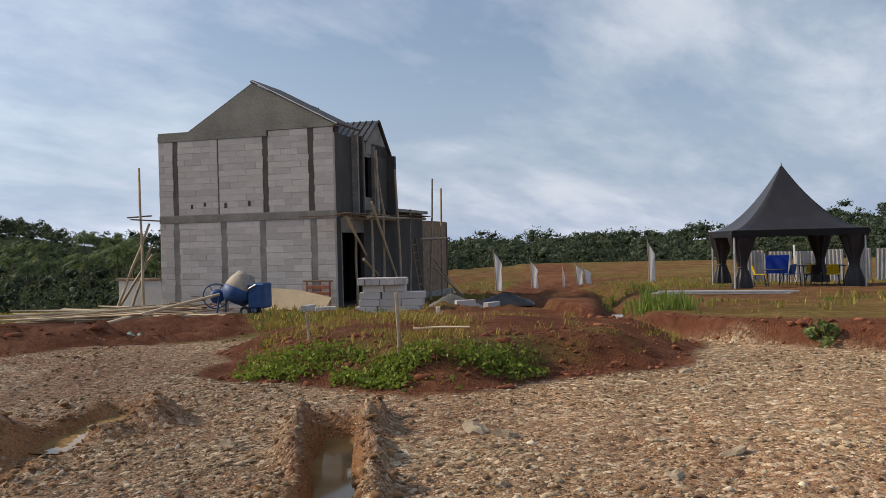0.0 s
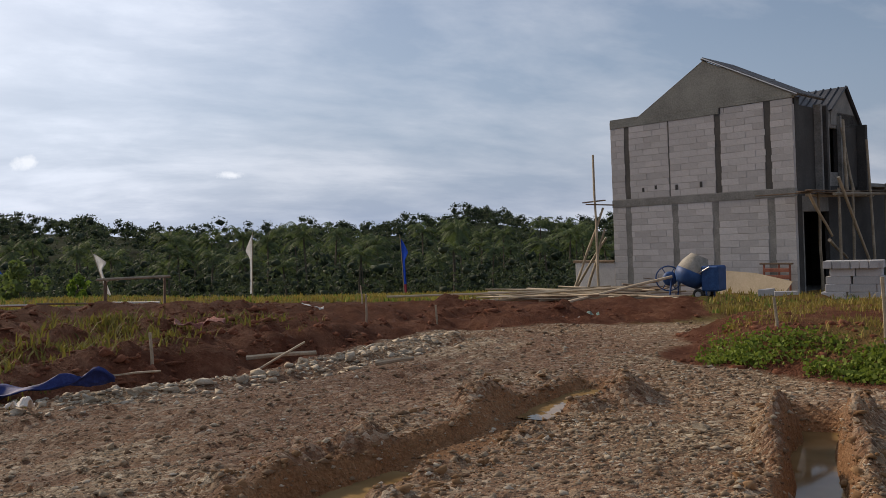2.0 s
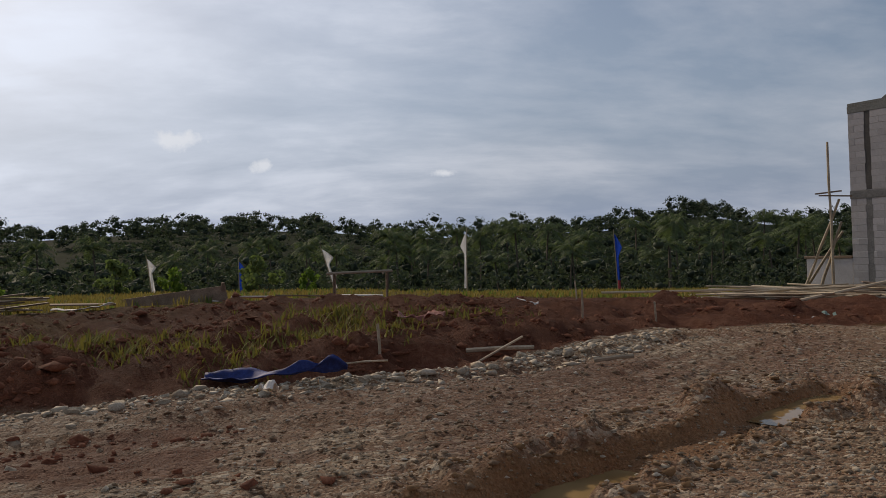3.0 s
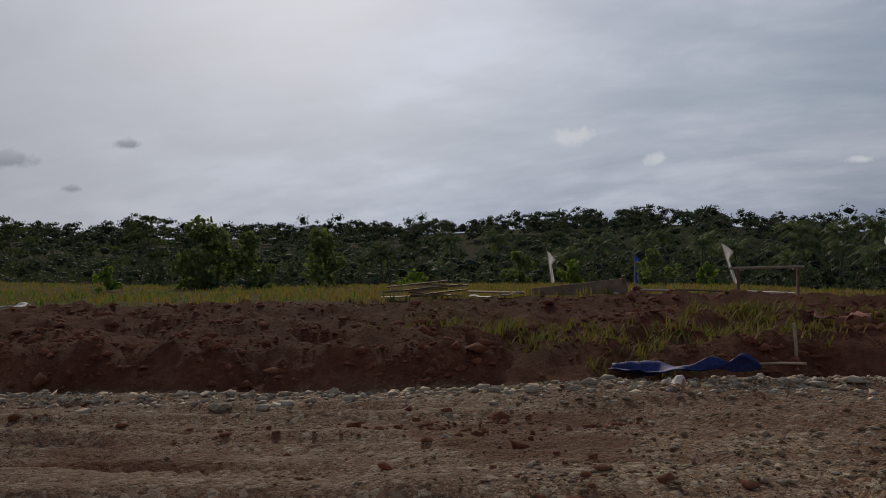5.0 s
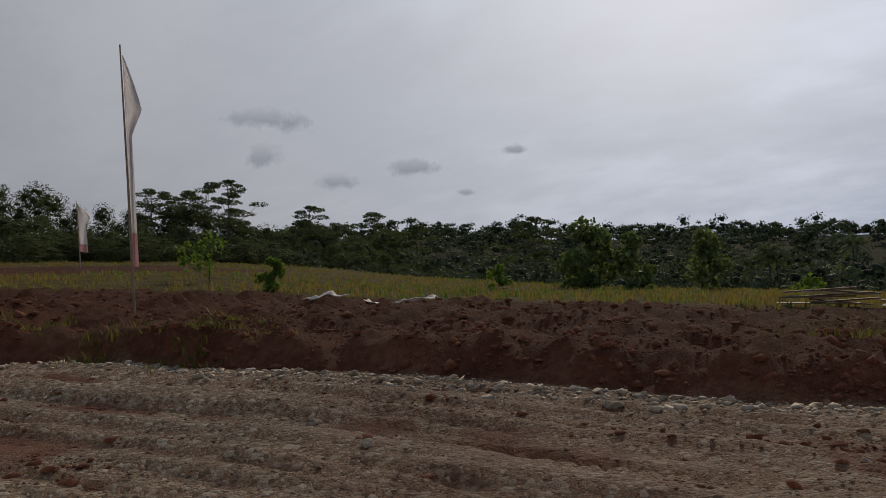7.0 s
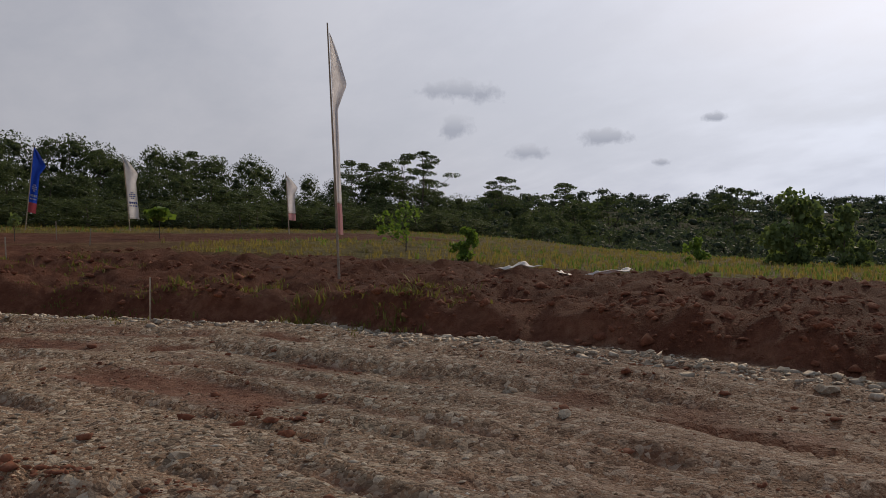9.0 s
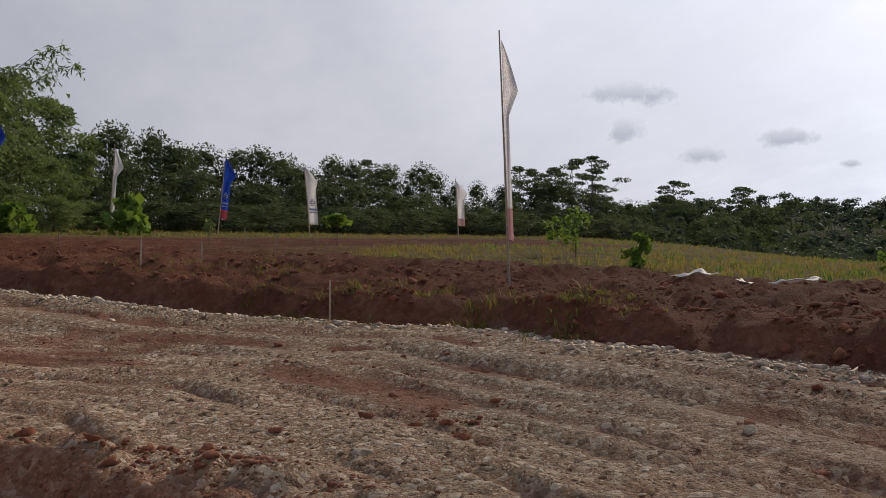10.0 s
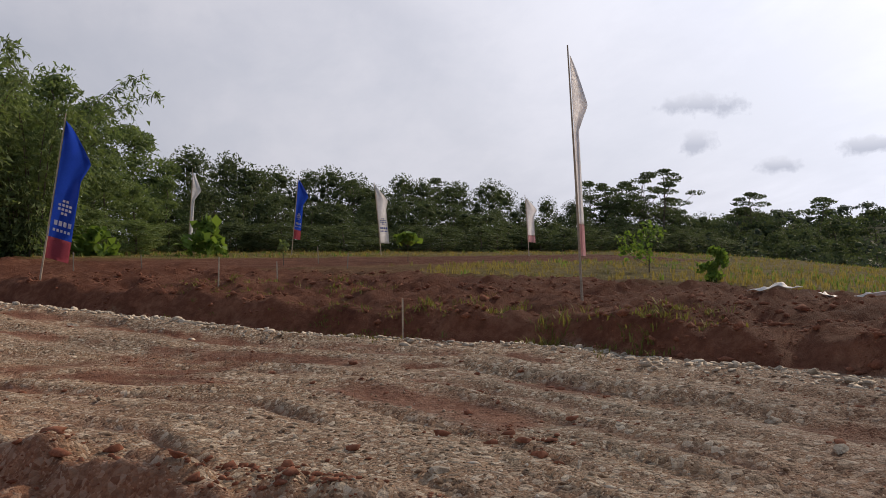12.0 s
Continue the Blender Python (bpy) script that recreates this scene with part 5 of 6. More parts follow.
def table(m, lx, ly, h):
    ob = thing("table", m, "black folding table under the marquee", "table", "tables under the marquee")
    part("tabletop", box(lx, ly, 0.035, Matrix.Translation((0, 0, h - 0.035)), 0.006), M_black, ob)
    for x in (-1, 1):
        for y in (-1, 1):
            part("leg", rod([(x * (lx / 2 - 0.06), y * (ly / 2 - 0.05), h - 0.03), (x * (lx / 2 - 0.1), y * (ly / 2 - 0.05), 0)], 0.018, 6), M_black, ob)
        part("stretcher", rod([(x * (lx / 2 - 0.08), -(ly / 2 - 0.05), 0.2), (x * (lx / 2 - 0.08), ly / 2 - 0.05, 0.2)], 0.012, 5), M_black, ob)


chair(TENT @ pose(-0.95, -0.5, 0, 0, 0, 75), M_yellow, "yellow plastic shell chair with black legs")
chair(TENT @ pose(0.05, -0.45, 0, 0, 0, -70), M_chair_blue, "blue plastic shell chair with black legs")
chair(TENT @ pose(0.75, -1.0, 0, 0, 0, 200), M_black, "black plastic shell chair with black legs")
chair(TENT @ pose(1.42, -1.05, 0, 0, 0, 160), M_yellow, "yellow plastic shell chair with black legs")
chair(TENT @ pose(1.0, -0.2, 0, 0, 0, 10), M_yellow, "yellow plastic shell chair with black legs")
table(TENT @ pose(-0.42, -0.3, 0), 0.7, 0.6, 0.62)
table(TENT @ pose(1.15, -0.65, 0), 1.5, 0.6, 0.76)

stackm = at(8.0, 24.3, 0.0, 0, 0, -17)
steel = thing("steel_sections", stackm, "stack of long grey galvanised steel sections lying on the earth", "steel sections")
rk = random.Random(9)
for k in range(9):
    ob = part("section", box(rk.uniform(3.2, 3.8), 0.075, 0.045, pose(rk.uniform(-0.2, 0.2), -0.18 + 0.09 * (k % 5), 0.05 * (k // 5) + 0.03, 0, 0, rk.uniform(-1.0, 1.0)), 0.006), M_steel, steel)

# sheet-metal fence behind the marquee
fence = thing("sheet_fence", Matrix(), "grey corrugated sheet fence with pale posts", "fence")
for k in range(13):
    x, y = 14.6 + 1.02 * k, 40.0 - 0.45 * k
    gz = ground_z(x, y)
    tall = 1.45 + 0.12 * rk.random()
    bm = bmesh.new()
    cols = [[bm.verts.new((-0.5 + 0.04 * i, 0.02 * math.sin(i * 1.57), z)) for z in (0.0, tall)] for i in range(26)]
    for a, b in zip(cols, cols[1:]):
        bm.faces.new((a[0], b[0], b[1], a[1]))
    bmesh.ops.solidify(bm, geom=bm.faces[:], thickness=0.006)
    part("panel", bm, M_fence, fence, m=pose(x, y, gz - 0.05, rk.uniform(-2, 2), rk.uniform(-2, 2), -24))
    if k % 2 == 0:
        part("fence_post", box(0.09, 0.09, tall + 0.35, None, 0.008), M_flag_white, fence, m=pose(x - 0.45, y + 0.02, gz - 0.1, 0, rk.uniform(-2, 2), -24))
banner = thing("banner", at(14.6, 37.2, 0.0, 0, 0, -22), "blue cloth banner on a light frame", "banner")
bm = bmesh.new()
g = [[bm.verts.new((-0.48 + 0.96 * i / 12 * (0.92 + 0.08 * j / 6), 0.05 * math.sin(i * 0.9 + j), 0.42 + 0.80 * j / 6)) for j in range(7)] for i in range(13)]
for i in range(12):
    for j in range(6):
        bm.faces.new((g[i][j], g[i + 1][j], g[i + 1][j + 1], g[i][j + 1]))
bmesh.ops.solidify(bm, geom=bm.faces[:], thickness=0.006)
part("cloth", bm, M_flag_blue, banner, smooth=True)
for x in (-0.52, 0.5):
    part("pole", rod([(x, 0.04, -0.05), (x, 0.04, 1.3)], 0.02, 6), M_steel, banner)


# ---- flags on bamboo poles ----
def flag(x, y, tall, cloth, drop, mat, lean=(0, 0), wide=0.5, turn=0.0, hem=None, mark=False, label="", seed=0):
    """A tall banner flag: a pole, a cloth that hangs in folds from its head, a coloured hem, a print."""
    ob = thing("banner_flag", at(x, y, -0.05, lean[0], lean[1], turn), label, "flag", "banner flags")
    rr = random.Random(seed)
    part("pole", rod([(0, 0, -0.1), (0.01, 0, tall * 0.5), (0, 0.01, tall)], 0.032, 7, 0.5), M_bamboo, ob)
    n, m = (66, 24) if tall > 5.5 else (30, 10)
    ph = rr.uniform(0, 6)

    def surf(u, v):
        z = tall - 0.22 - cloth * u
        w = wide * (min(1.0, u / 0.26) ** 0.8) * max(0.30, 1.0 - 0.62 * min(1.0, max(0, (u - 0.24) / 0.16)) ** 0.9 * drop)
        fold = 0.10 * wide * math.sin(v * 5.5 + u * 5 + ph) * (0.3 + v)
        return Vector((0.035 + w * v, fold, z - 0.16 * v * w - 0.10 * v * (u > 0.9) * 0))

    bm = bmesh.new()
    g = [[bm.verts.new(surf(0.001 + i / n * (0.84 if hem else 0.998), j / m)) for j in range(m + 1)] for i in range(n + 1)]
    for i in range(n):
        for j in range(m):
            bm.faces.new((g[i][j], g[i + 1][j], g[i + 1][j + 1], g[i][j + 1]))
    bmesh.ops.solidify(bm, geom=bm.faces[:], thickness=0.006)
    c = part("cloth", bm, mat, ob, smooth=True)
    if hem:
        bm = bmesh.new()
        g = [[bm.verts.new(surf(0.842 + i / 5 * 0.155, j / m)) for j in range(m + 1)] for i in range(6)]
        for i in range(5):
            for j in range(m):
                bm.faces.new((g[i][j], g[i + 1][j], g[i + 1][j + 1], g[i][j + 1]))
        bmesh.ops.solidify(bm, geom=bm.faces[:], thickness=0.006)
        part("hem", bm, hem, ob, "coloured hem", smooth=True)
    if mark:
        pm = M_print if mat == M_flag_blue else M_flag_blue
        for sgn in (-1, 1):
            def spot(u0, u1, v0, v1):
                bm = bmesh.new()
                gg = [[bm.verts.new(surf(u0 + (u1 - u0) * i / 3, v0 + (v1 - v0) * j / 3) + Vector((0, sgn * 0.009 + (0.0 if sgn > 0 else 0.0), 0))) for j in range(4)] for i in range(4)]
                for i in range(3):
                    for j in range(3):
                        bm.faces.new((gg[i][j], gg[i + 1][j], gg[i + 1][j + 1], gg[i][j + 1]))
                bmesh.ops.solidify(bm, geom=bm.faces[:], thickness=0.002)
                part("print", bm, pm, c)
            for i in range(4):
                for j in range(4):
                    if abs(i - 1.5) + abs(j - 1.5) < 2.6:
                        spot(0.56 + 0.030 * i, 0.578 + 0.030 * i, 0.22 + 0.155 * j, 0.33 + 0.155 * j)
            for k in range(4):
                spot(0.715, 0.75, 0.15 + 0.2 * k, 0.29 + 0.2 * k)
            for k in range(5):
                spot(0.775, 0.795, 0.14 + 0.16 * k, 0.24 + 0.16 * k)
    return ob


WHITE = "tall white banner flag hanging limp on a bamboo pole"
BLUE = "tall blue banner flag with white print on a bamboo pole"
# the large ones to the south-west
flag(-17.3, -8.15, 5.75, 4.45, 1.30, M_flag_white, (0, -2.4), 0.35, 115, M_flag_pink, False, "tall white banner flag with a faded pink hem", 1)
flag(-14.0, -23.9, 5.0, 4.1, 0.45, M_flag_blue, (0, 8.5), 0.9, 150, M_flag_red, True, "tall blue banner flag with white print and red hem", 2)
flag(-31.6, -39.2, 5.0, 3.9, 1.1, M_flag_white, (0, 3.7), 0.55, 140, None, False, WHITE, 3)
flag(-35.9, -35.3, 4.7, 3.5, 0.7, M_flag_blue, (0, 5.5), 0.7, 135, M_flag_red, True, "tall blue banner flag with white print and red hem", 4)
flag(-39.4, -31.4, 4.4, 3.4, 0.4, M_flag_white, (0, -4.8), 0.7, 130, None, True, "white banner flag with dark print on a bamboo pole", 5)
flag(-44.2, -24.1, 3.7, 2.6, 0.6, M_flag_white, (0, -3), 0.65, 120, M_flag_pink, False, "tall white banner flag with a faded pink hem", 6)
flag(-14.9, -31.1, 4.2, 3.0, 1.0, M_flag_blue, (0, 4), 0.6, 154, None, False, BLUE, 16)
# beyond the bank to the north-west
flag(-30.6, 33.5, 3.5, 3.0, 1.2, M_flag_white, (0, -2), 0.34, 222, None, False, WHITE, 7)
flag(-24.3, 38.3, 3.3, 2.9, 1.0, M_flag_blue, (0, -2), 0.36, 32, M_flag_red, False, BLUE, 8)
flag(-35.4, 28.4, 2.6, 2.2, 1.2, M_flag_white, (0, -16), 0.5, 40, None, False, "white banner flag leaning on a tilted pole", 9)
flag(-47.0, 24.0, 2.4, 2.1, 1.0, M_flag_white, (0, -6), 0.5, 50, None, False, WHITE, 10)
flag(-44.0, 28.0, 2.1, 1.8, 1.0, M_flag_blue, (0, 1), 0.4, 50, None, False, BLUE, 11)
# along the field to the north
for k, (x, y, tall, lean, m) in enumerate(((2.85, 46.5, 2.4, -3, M_flag_white), (5.0, 48.2, 1.9, -3, M_flag_white), (6.7, 47.9, 1.5, 0, M_flag_white), (7.5, 47.8, 1.35, -6, M_flag_white), (7.95, 47.7, 1.1, -10, M_flag_white), (11.35, 47.0, 2.45, -1, M_flag_white))):
    flag(x, y, tall, tall * 0.97, 0.3, m, (0, lean), 0.42 if k != 2 else 0.12, 10, None, False, WHITE, 20 + k)


# ---- odds and ends on the western bank ----
def stick(x0, y0, z0, x1, y1, z1, r, mat, name, label, cat="stake", group=""):
    a, b = Vector((x0, y0, ground_z(x0, y0) + z0)), Vector((x1, y1, ground_z(x1, y1) + z1))
    bm = rod([a, a.lerp(b, 0.5) + Vector((0.01, 0.01, 0.01)), b], r, 6, 0.85)
    me = bpy.data.meshes.new(name)
    bm.to_mesh(me)
    bm.free()
    ob = new(name, finish(me, mat))
    return tagged(ob, label, cat, group)


STAKE = "thin weathered wooden stake driven into the earth"
for x, y, h in ((-9.1, 13.0, 0.55), (-8.0, 13.7, 0.42), (-8.45, 7.5, 0.42), (-13.6, -10.3, 0.95), (-14.9, -17.2, 0.7), (-17.0, -17.2, 0.6), (-16.0, -25.4, 0.6), (-18.0, -24.6, 0.5), (-22.0, -19.0, 0.55), (-0.55, 10.25, 0.75), (-1.75, 11.2, 0.42), (-13.4, 19.0, 0.5), (-26, -24, 0.7)):
    stick(x, y, -0.2, x + rk.uniform(-0.05, 0.05), y + rk.uniform(-0.03, 0.03), h, 0.022, M_bamboo, "stake", STAKE, "stake", "survey stakes")
for a in ((-8.2, 8.9, 0.08, -7.4, 9.4, 0.06, 0.035), (-8.0, 8.8, 0.0, -7.55, 9.35, 0.22, 0.018), (-8.3, 6.75, 0.16, -7.95, 7.2, 0.16, 0.014), (-6.3, 9.2, 0.05, -5.9, 9.5, 0.07, 0.03)):
    stick(*a, M_bamboo, "loose_pole", "short bamboo pole lying against the bank", "pole", "loose poles")
for x0, y0, x1, y1 in ((-0.4, 10.9, 0.3, 10.7), (1.9, 9.3, 2.1, 9.2)):
    stick(x0, y0, 0.12, x1, y1, 0.14, 0.016, M_board, "stick", "pale broken stick lying on the weeds", "stick")

stand = thing("bamboo_stand", at(-17.0, 14.5, -0.05, 0, 0, 49), "rough bamboo work table on four legs", "table")
for x in (-0.68, 0.68):
    for y in (-0.25, 0.3):
        part("leg", rod([(x, y, -0.1), (x + 0.03, y, 0.72)], 0.03, 6), M_timber, stand)
for y in (-0.25, 0.0, 0.3):
    part("rail", rod([(-0.85, y, 0.74), (0.85, y, 0.74)], 0.028, 6), M_bamboo, stand)
for x in (-0.6, 0.6):
    part("cross_rail", rod([(x, -0.32, 0.70), (x, 0.36, 0.70)], 0.025, 6), M_bamboo, stand)

form = thing("formwork_board", at(-16.9, 9.3, 0.16, 0, 0, 62), "long brown formwork board tilted on the earth", "board")
part("board", prism([(-1.1, -0.10), (1.05, -0.12), (1.0, 0.24), (-1.1, 0.06)], -0.02, 0.02), M_timber, form)
part("batten", box(0.07, 0.07, 0.36, pose(0.95, 0.05, -0.05, 12, 0, 0), 0.006), M_timber, form)
for k, (x, y, rz, ln) in enumerate(((-16.2, 10.7, 60, 0.9), (-15.5, 11.8, 50, 1.6), (-14.9, 12.6, 48, 1.2), (-17.6, 7.6, 66, 1.3), (-16.6, 10.2, 100, 0.6))):
    ob = thing("loose_board", at(x, y, 0.14, 6 * (k - 2), 3, rz), "grey-brown board lying on the earth", "board", "loose boards")
    part("board", box(ln, 0.16, 0.03, None, 0.004), M_timber if k % 2 else M_sheet, ob)
planks = thing("plank_pile", at(-17.9, 6.1, 0.10, 0, 0, 70), "small pile of weathered planks on the bank", "plank pile")
for k in range(9):
    part("plank", box(rk.uniform(1.0, 1.7), 0.14, 0.03, pose(rk.uniform(-0.3, 0.3), rk.uniform(-0.15, 0.15), 0.03 + 0.035 * k, rk.uniform(-5, 5), rk.uniform(-6, 6), rk.uniform(-12, 12)), 0.004), M_timber if k % 3 else M_board, planks)


def cloth(name, x, y, rz, lx, ly, lift, mat, label, seed, cat):
    """A crumpled sheet lying over the ground."""
    rng = np.random.default_rng(seed)
    n, m = 34, 16
    U, W2 = np.meshgrid(np.linspace(-0.5, 0.5, n), np.linspace(-0.5, 0.5, m), indexing="ij")
    c, s = math.cos(radians(rz)), math.sin(radians(rz))
    lxv = U * lx
    lyv = W2 * ly * (0.55 + 0.45 * np.sin(6 * U + seed))
    X, Y = x + c * lxv - s * lyv, y + s * lxv + c * lyv
    base = sum(height(X + dx, Y + dy) for dx, dy in ((0, 0), (0.25, 0), (-0.25, 0), (0, 0.25), (0, -0.25))) / 5
    Z = np.maximum(base, height(X, Y)) + 0.025 + lift * vnoise(U * 5 + seed, W2 * 2.5, 1.0) * (0.3 + 0.7 * (U + 0.5)) + 0.12 * lift * vnoise(U * 18, W2 * 7 + seed, 1.0)
    idx = np.arange(n * m).reshape(n, m)
    q = np.stack([idx[:-1, :-1], idx[1:, :-1], idx[1:, 1:], idx[:-1, 1:]], -1).reshape(-1, 4)
    me = mesh_of(name, np.stack([X, Y, Z], -1).reshape(-1, 3), q, mat, True)
    bm = bmesh.new()
    bm.from_mesh(me)
    bmesh.ops.solidify(bm, geom=bm.faces[:], thickness=-0.008)
    bm.to_mesh(me)
    bm.free()
    return tagged(new(name, me), label, cat)


cloth("tarpaulin", -8.42, 5.88, 46, 1.65, 0.45, 0.26, M_tarp, "crumpled blue tarpaulin banner at the foot of the bank", 3, "tarpaulin")
cloth("plastic_bag", -8.0, 5.45, 20, 0.26, 0.2, 0.15, M_sheet, "white plastic bag lying on the stones", 6, "bag")
cloth("paper_sheet", -19.75, -2.9, 80, 1.7, 0.45, 0.14, M_sheet, "pale torn sheeting lying on the bank", 4, "sheeting")
cloth("paper_sheet", -19.4, -4.6, 82, 1.2, 0.3, 0.08, M_sheet, "pale torn sheeting lying on the bank", 8, "sheeting")
cloth("paper_sheet", -17.2, 7.4, 65, 1.2, 0.35, 0.10, M_sheet, "pale torn sheeting lying on the bank", 9, "sheeting")
cloth("paper_sheet", -12.3, 15.5, 30, 0.5, 0.3, 0.08, M_sheet, "small pale scrap lying on the earth", 10, "sheeting")
cloth("red_cloth", -10.6, 10.4, 40, 0.8, 0.4, 0.20, material("faded_red_cloth", [(0.16, 0.06, 0.05), (0.26, 0.11, 0.09), (0.40, 0.25, 0.2)], 5, 0.9, 0.2), "faded red rag on the earth heap", 12, "cloth")

# ---- bushes on the field ----
BUSH = "fresh green leafy bush standing in the grass"


def bush(x, y, tall, wide, leaves, leaf, mat, seed, label=BUSH, clear=0.08):
    ob = tree("bush", seed, tall, wide, clear, 11, leaves, leaf, mat, label, 0.8, 0.016, 9)
    ob.matrix_basis = at(x, y, -0.05)
    ob["group"] = "bushes on the field"
    return ob


bush(-45.9, 3.3, 3.6, 2.1, 1700, 0.26, M_leaf, 71, "broad leafy green bush standing in the grass", 0.0)
bush(-45.9, 5.6, 3.1, 1.4, 900, 0.26, M_leaf, 72, "broad leafy green bush standing in the grass", 0.0)
bush(-45.4, 9.2, 3.3, 1.5, 800, 0.26, M_leaf, 73)
bush(-23.35, -7.0, 1.02, 0.42, 420, 0.13, M_leaf_fresh, 74)
bush(-28.4, -10.8, 1.75, 0.95, 330, 0.12, M_leaf_fresh, 75, "sparse young tree with thin twigs in the grass", 0.35)
bush(-39.0, -1.2, 1.1, 0.5, 240, 0.19, M_leaf_fresh, 76)
bush(-41.0, 19.0, 1.9, 0.9, 420, 0.22, M_leaf, 77)
bush(-38.6, 25.8, 1.9, 1.15, 520, 0.22, M_leaf, 78)
bush(-41.5, 22.5, 1.4, 0.8, 300, 0.2, M_leaf_fresh, 79)
bush(-36.5, 27.5, 1.3, 0.5, 220, 0.2, M_leaf_fresh, 80)
bush(-42.0, 13.5, 0.8, 0.7, 200, 0.18, M_leaf_fresh, 81)
bush(-24.0, -24.0, 1.1, 0.28, 60, 0.13, M_leaf, 82, "thin sapling beside the dirt track", 0.6)
bush(-30.8, -23.0, 1.3, 0.62, 46, 0.42, M_leaf_fresh, 83, "young palm-like sapling beside the dirt track", 0.8)
bush(-31.0, -36.5, 2.0, 1.3, 180, 0.5, M_leaf_fresh, 85, "bright green banana-like plants by the wood")
bush(-26.5, -40.0, 1.5, 1.4, 160, 0.5, M_leaf_fresh, 86, "bright green banana-like plants by the wood")
bush(5.58, 12.85, 0.40, 0.30, 260, 0.07, M_leaf, 87, "small green weed on the red earth bank", 0.0)


# ---- water in the ruts and the drain ----
def puddle(a, b, hw, dz, label):
    (ax, ay), (bx, by) = a, b
    dx, dy = bx - ax, by - ay
    ln = math.hypot(dx, dy)
    ux, uy = dx / ln, dy / ln
    z = min(ground_z(ax + dx * k / 8, ay + dy * k / 8) for k in range(1, 8)) + dz
    # the shore lies where the ground rises through the water's level
    n, side = 26, np.arange(-hw, hw + 0.001, 0.02)
    verts, faces = [], []
    for k in range(n + 1):
        px_, py_ = ax + dx * k / n, ay + dy * k / n
        h = height(px_ - uy * side, py_ + ux * side)
        i = j = int(np.argmin(h + 0.05 * np.abs(side)))
        while i > 0 and h[i] < z:
            i -= 1
        while j < len(side) - 1 and h[j] < z:
            j += 1
        verts += [(px_ - uy * side[i], py_ + ux * side[i], z), (px_ - uy * side[j], py_ + ux * side[j], z)]
    faces = [[2 * k, 2 * k + 1, 2 * k + 3, 2 * k + 2] for k in range(n) if verts[2 * k] != verts[2 * k + 1] or verts[2 * k + 2] != verts[2 * k + 3]]
    me = mesh_of("puddle", verts, faces, M_water)
    tagged(new("puddle", me), label, "puddle", kind="structure")


puddle((-3.42, 7.6), (-3.19, 9.45), 0.5, 0.105, "muddy rain water standing in the wheel rut")
puddle((-3.84, 4.3), (-3.62, 6.2), 0.5, 0.07, "muddy rain water standing in the wheel rut")
puddle((-0.84, 6.0), (-1.03, 8.45), 0.24, 0.10, "brown rain water standing in the wheel rut")
puddle((-0.70, 3.9), (-0.84, 5.75), 0.2, 0.06, "brown rain water standing in the wheel rut")
puddle((3.95, 19.4), (4.25, 21.2), 0.2, 0.05, "rain water standing in the drain")


# ---- stones, clods, grass ----
def octa():
    v = np.array([(1, 0, 0), (-1, 0, 0), (0, 1, 0), (0, -1, 0), (0, 0, 1), (0, 0, -1)], dtype=float) * 1.15
    return v, np.array([(0, 2, 4), (2, 1, 4), (1, 3, 4), (3, 0, 4), (2, 0, 5), (1, 2, 5), (3, 1, 5), (0, 3, 5)])


def scatter_lumps(name, x, y, size, mat, label, cat, seed, angular=False):
    """Stones or clods: jittered little solids, half sunk in the ground."""
    rng = np.random.default_rng(seed)
    v0, f0 = octa() if angular else icosa()
    n, nv = len(x), len(v0)
    shape = (v0[None] * rng.uniform(0.55, 1.35, (n, nv, 1)) + rng.normal(0, 0.18, (n, nv, 3))) * np.stack([rng.uniform(0.8, 1.4, n), rng.uniform(0.7, 1.1, n), rng.uniform(0.32, 0.7, n)], 1)[:, None, :]
    a = rng.uniform(0, 2 * np.pi, n)
    c, s = np.cos(a)[:, None], np.sin(a)[:, None]
    X = (shape[..., 0] * c - shape[..., 1] * s) * size[:, None] + x[:, None]
    Y = (shape[..., 0] * s + shape[..., 1] * c) * size[:, None] + y[:, None]
    Z = shape[..., 2] * size[:, None] + (height(x, y) + 0.10 * size)[:, None]
    V = np.stack([X, Y, Z], -1).reshape(-1, 3)
    F = (f0[None] + nv * np.arange(n)[:, None, None]).reshape(-1, 3)
    tagged(new(name, mesh_of(name, V, F, mat)), label, cat, kind="stuff")


def spread(n, az0, az1, r0, r1, seed, power=1.0):
    rng = np.random.default_rng(seed)
    az = np.radians(rng.uniform(az0, az1, n))
    r = r0 * (r1 / r0) ** (rng.random(n) ** power)
    return -np.sin(az) * r, np.cos(az) * r, rng


M_gravel = bpy.data.materials.new("mixed_gravel")
M_gravel.use_nodes = True
t = M_gravel.node_tree
isl = node(t, "ShaderNodeNewGeometry").outputs["Random Per Island"]
nz = node(t, "ShaderNodeTexNoise", {"Vector": node(t, "ShaderNodeTexCoord").outputs["Object"], "Scale": 30.0, "Detail": 4.0})
c1 = ramp(t, isl, [(0.0, (0.17, 0.10, 0.055)), (0.4, (0.32, 0.23, 0.145)), (0.72, (0.42, 0.34, 0.235)), (0.92, (0.54, 0.47, 0.355)), (1.0, (0.74, 0.68, 0.57))])
c2 = mixed(t, 0.55, c1, ramp(t, nz.outputs[0], [(0.35, (0.4, 0.3, 0.22)), (0.65, (1.0, 1.0, 1.0))]), "MULTIPLY")
t.links.new(c2, t.nodes["Principled BSDF"].inputs["Base Color"])
t.nodes["Principled BSDF"].inputs["Roughness"].default_value = 0.82
t.nodes["Principled BSDF"].inputs["Diffuse Roughness"].default_value = 1.0
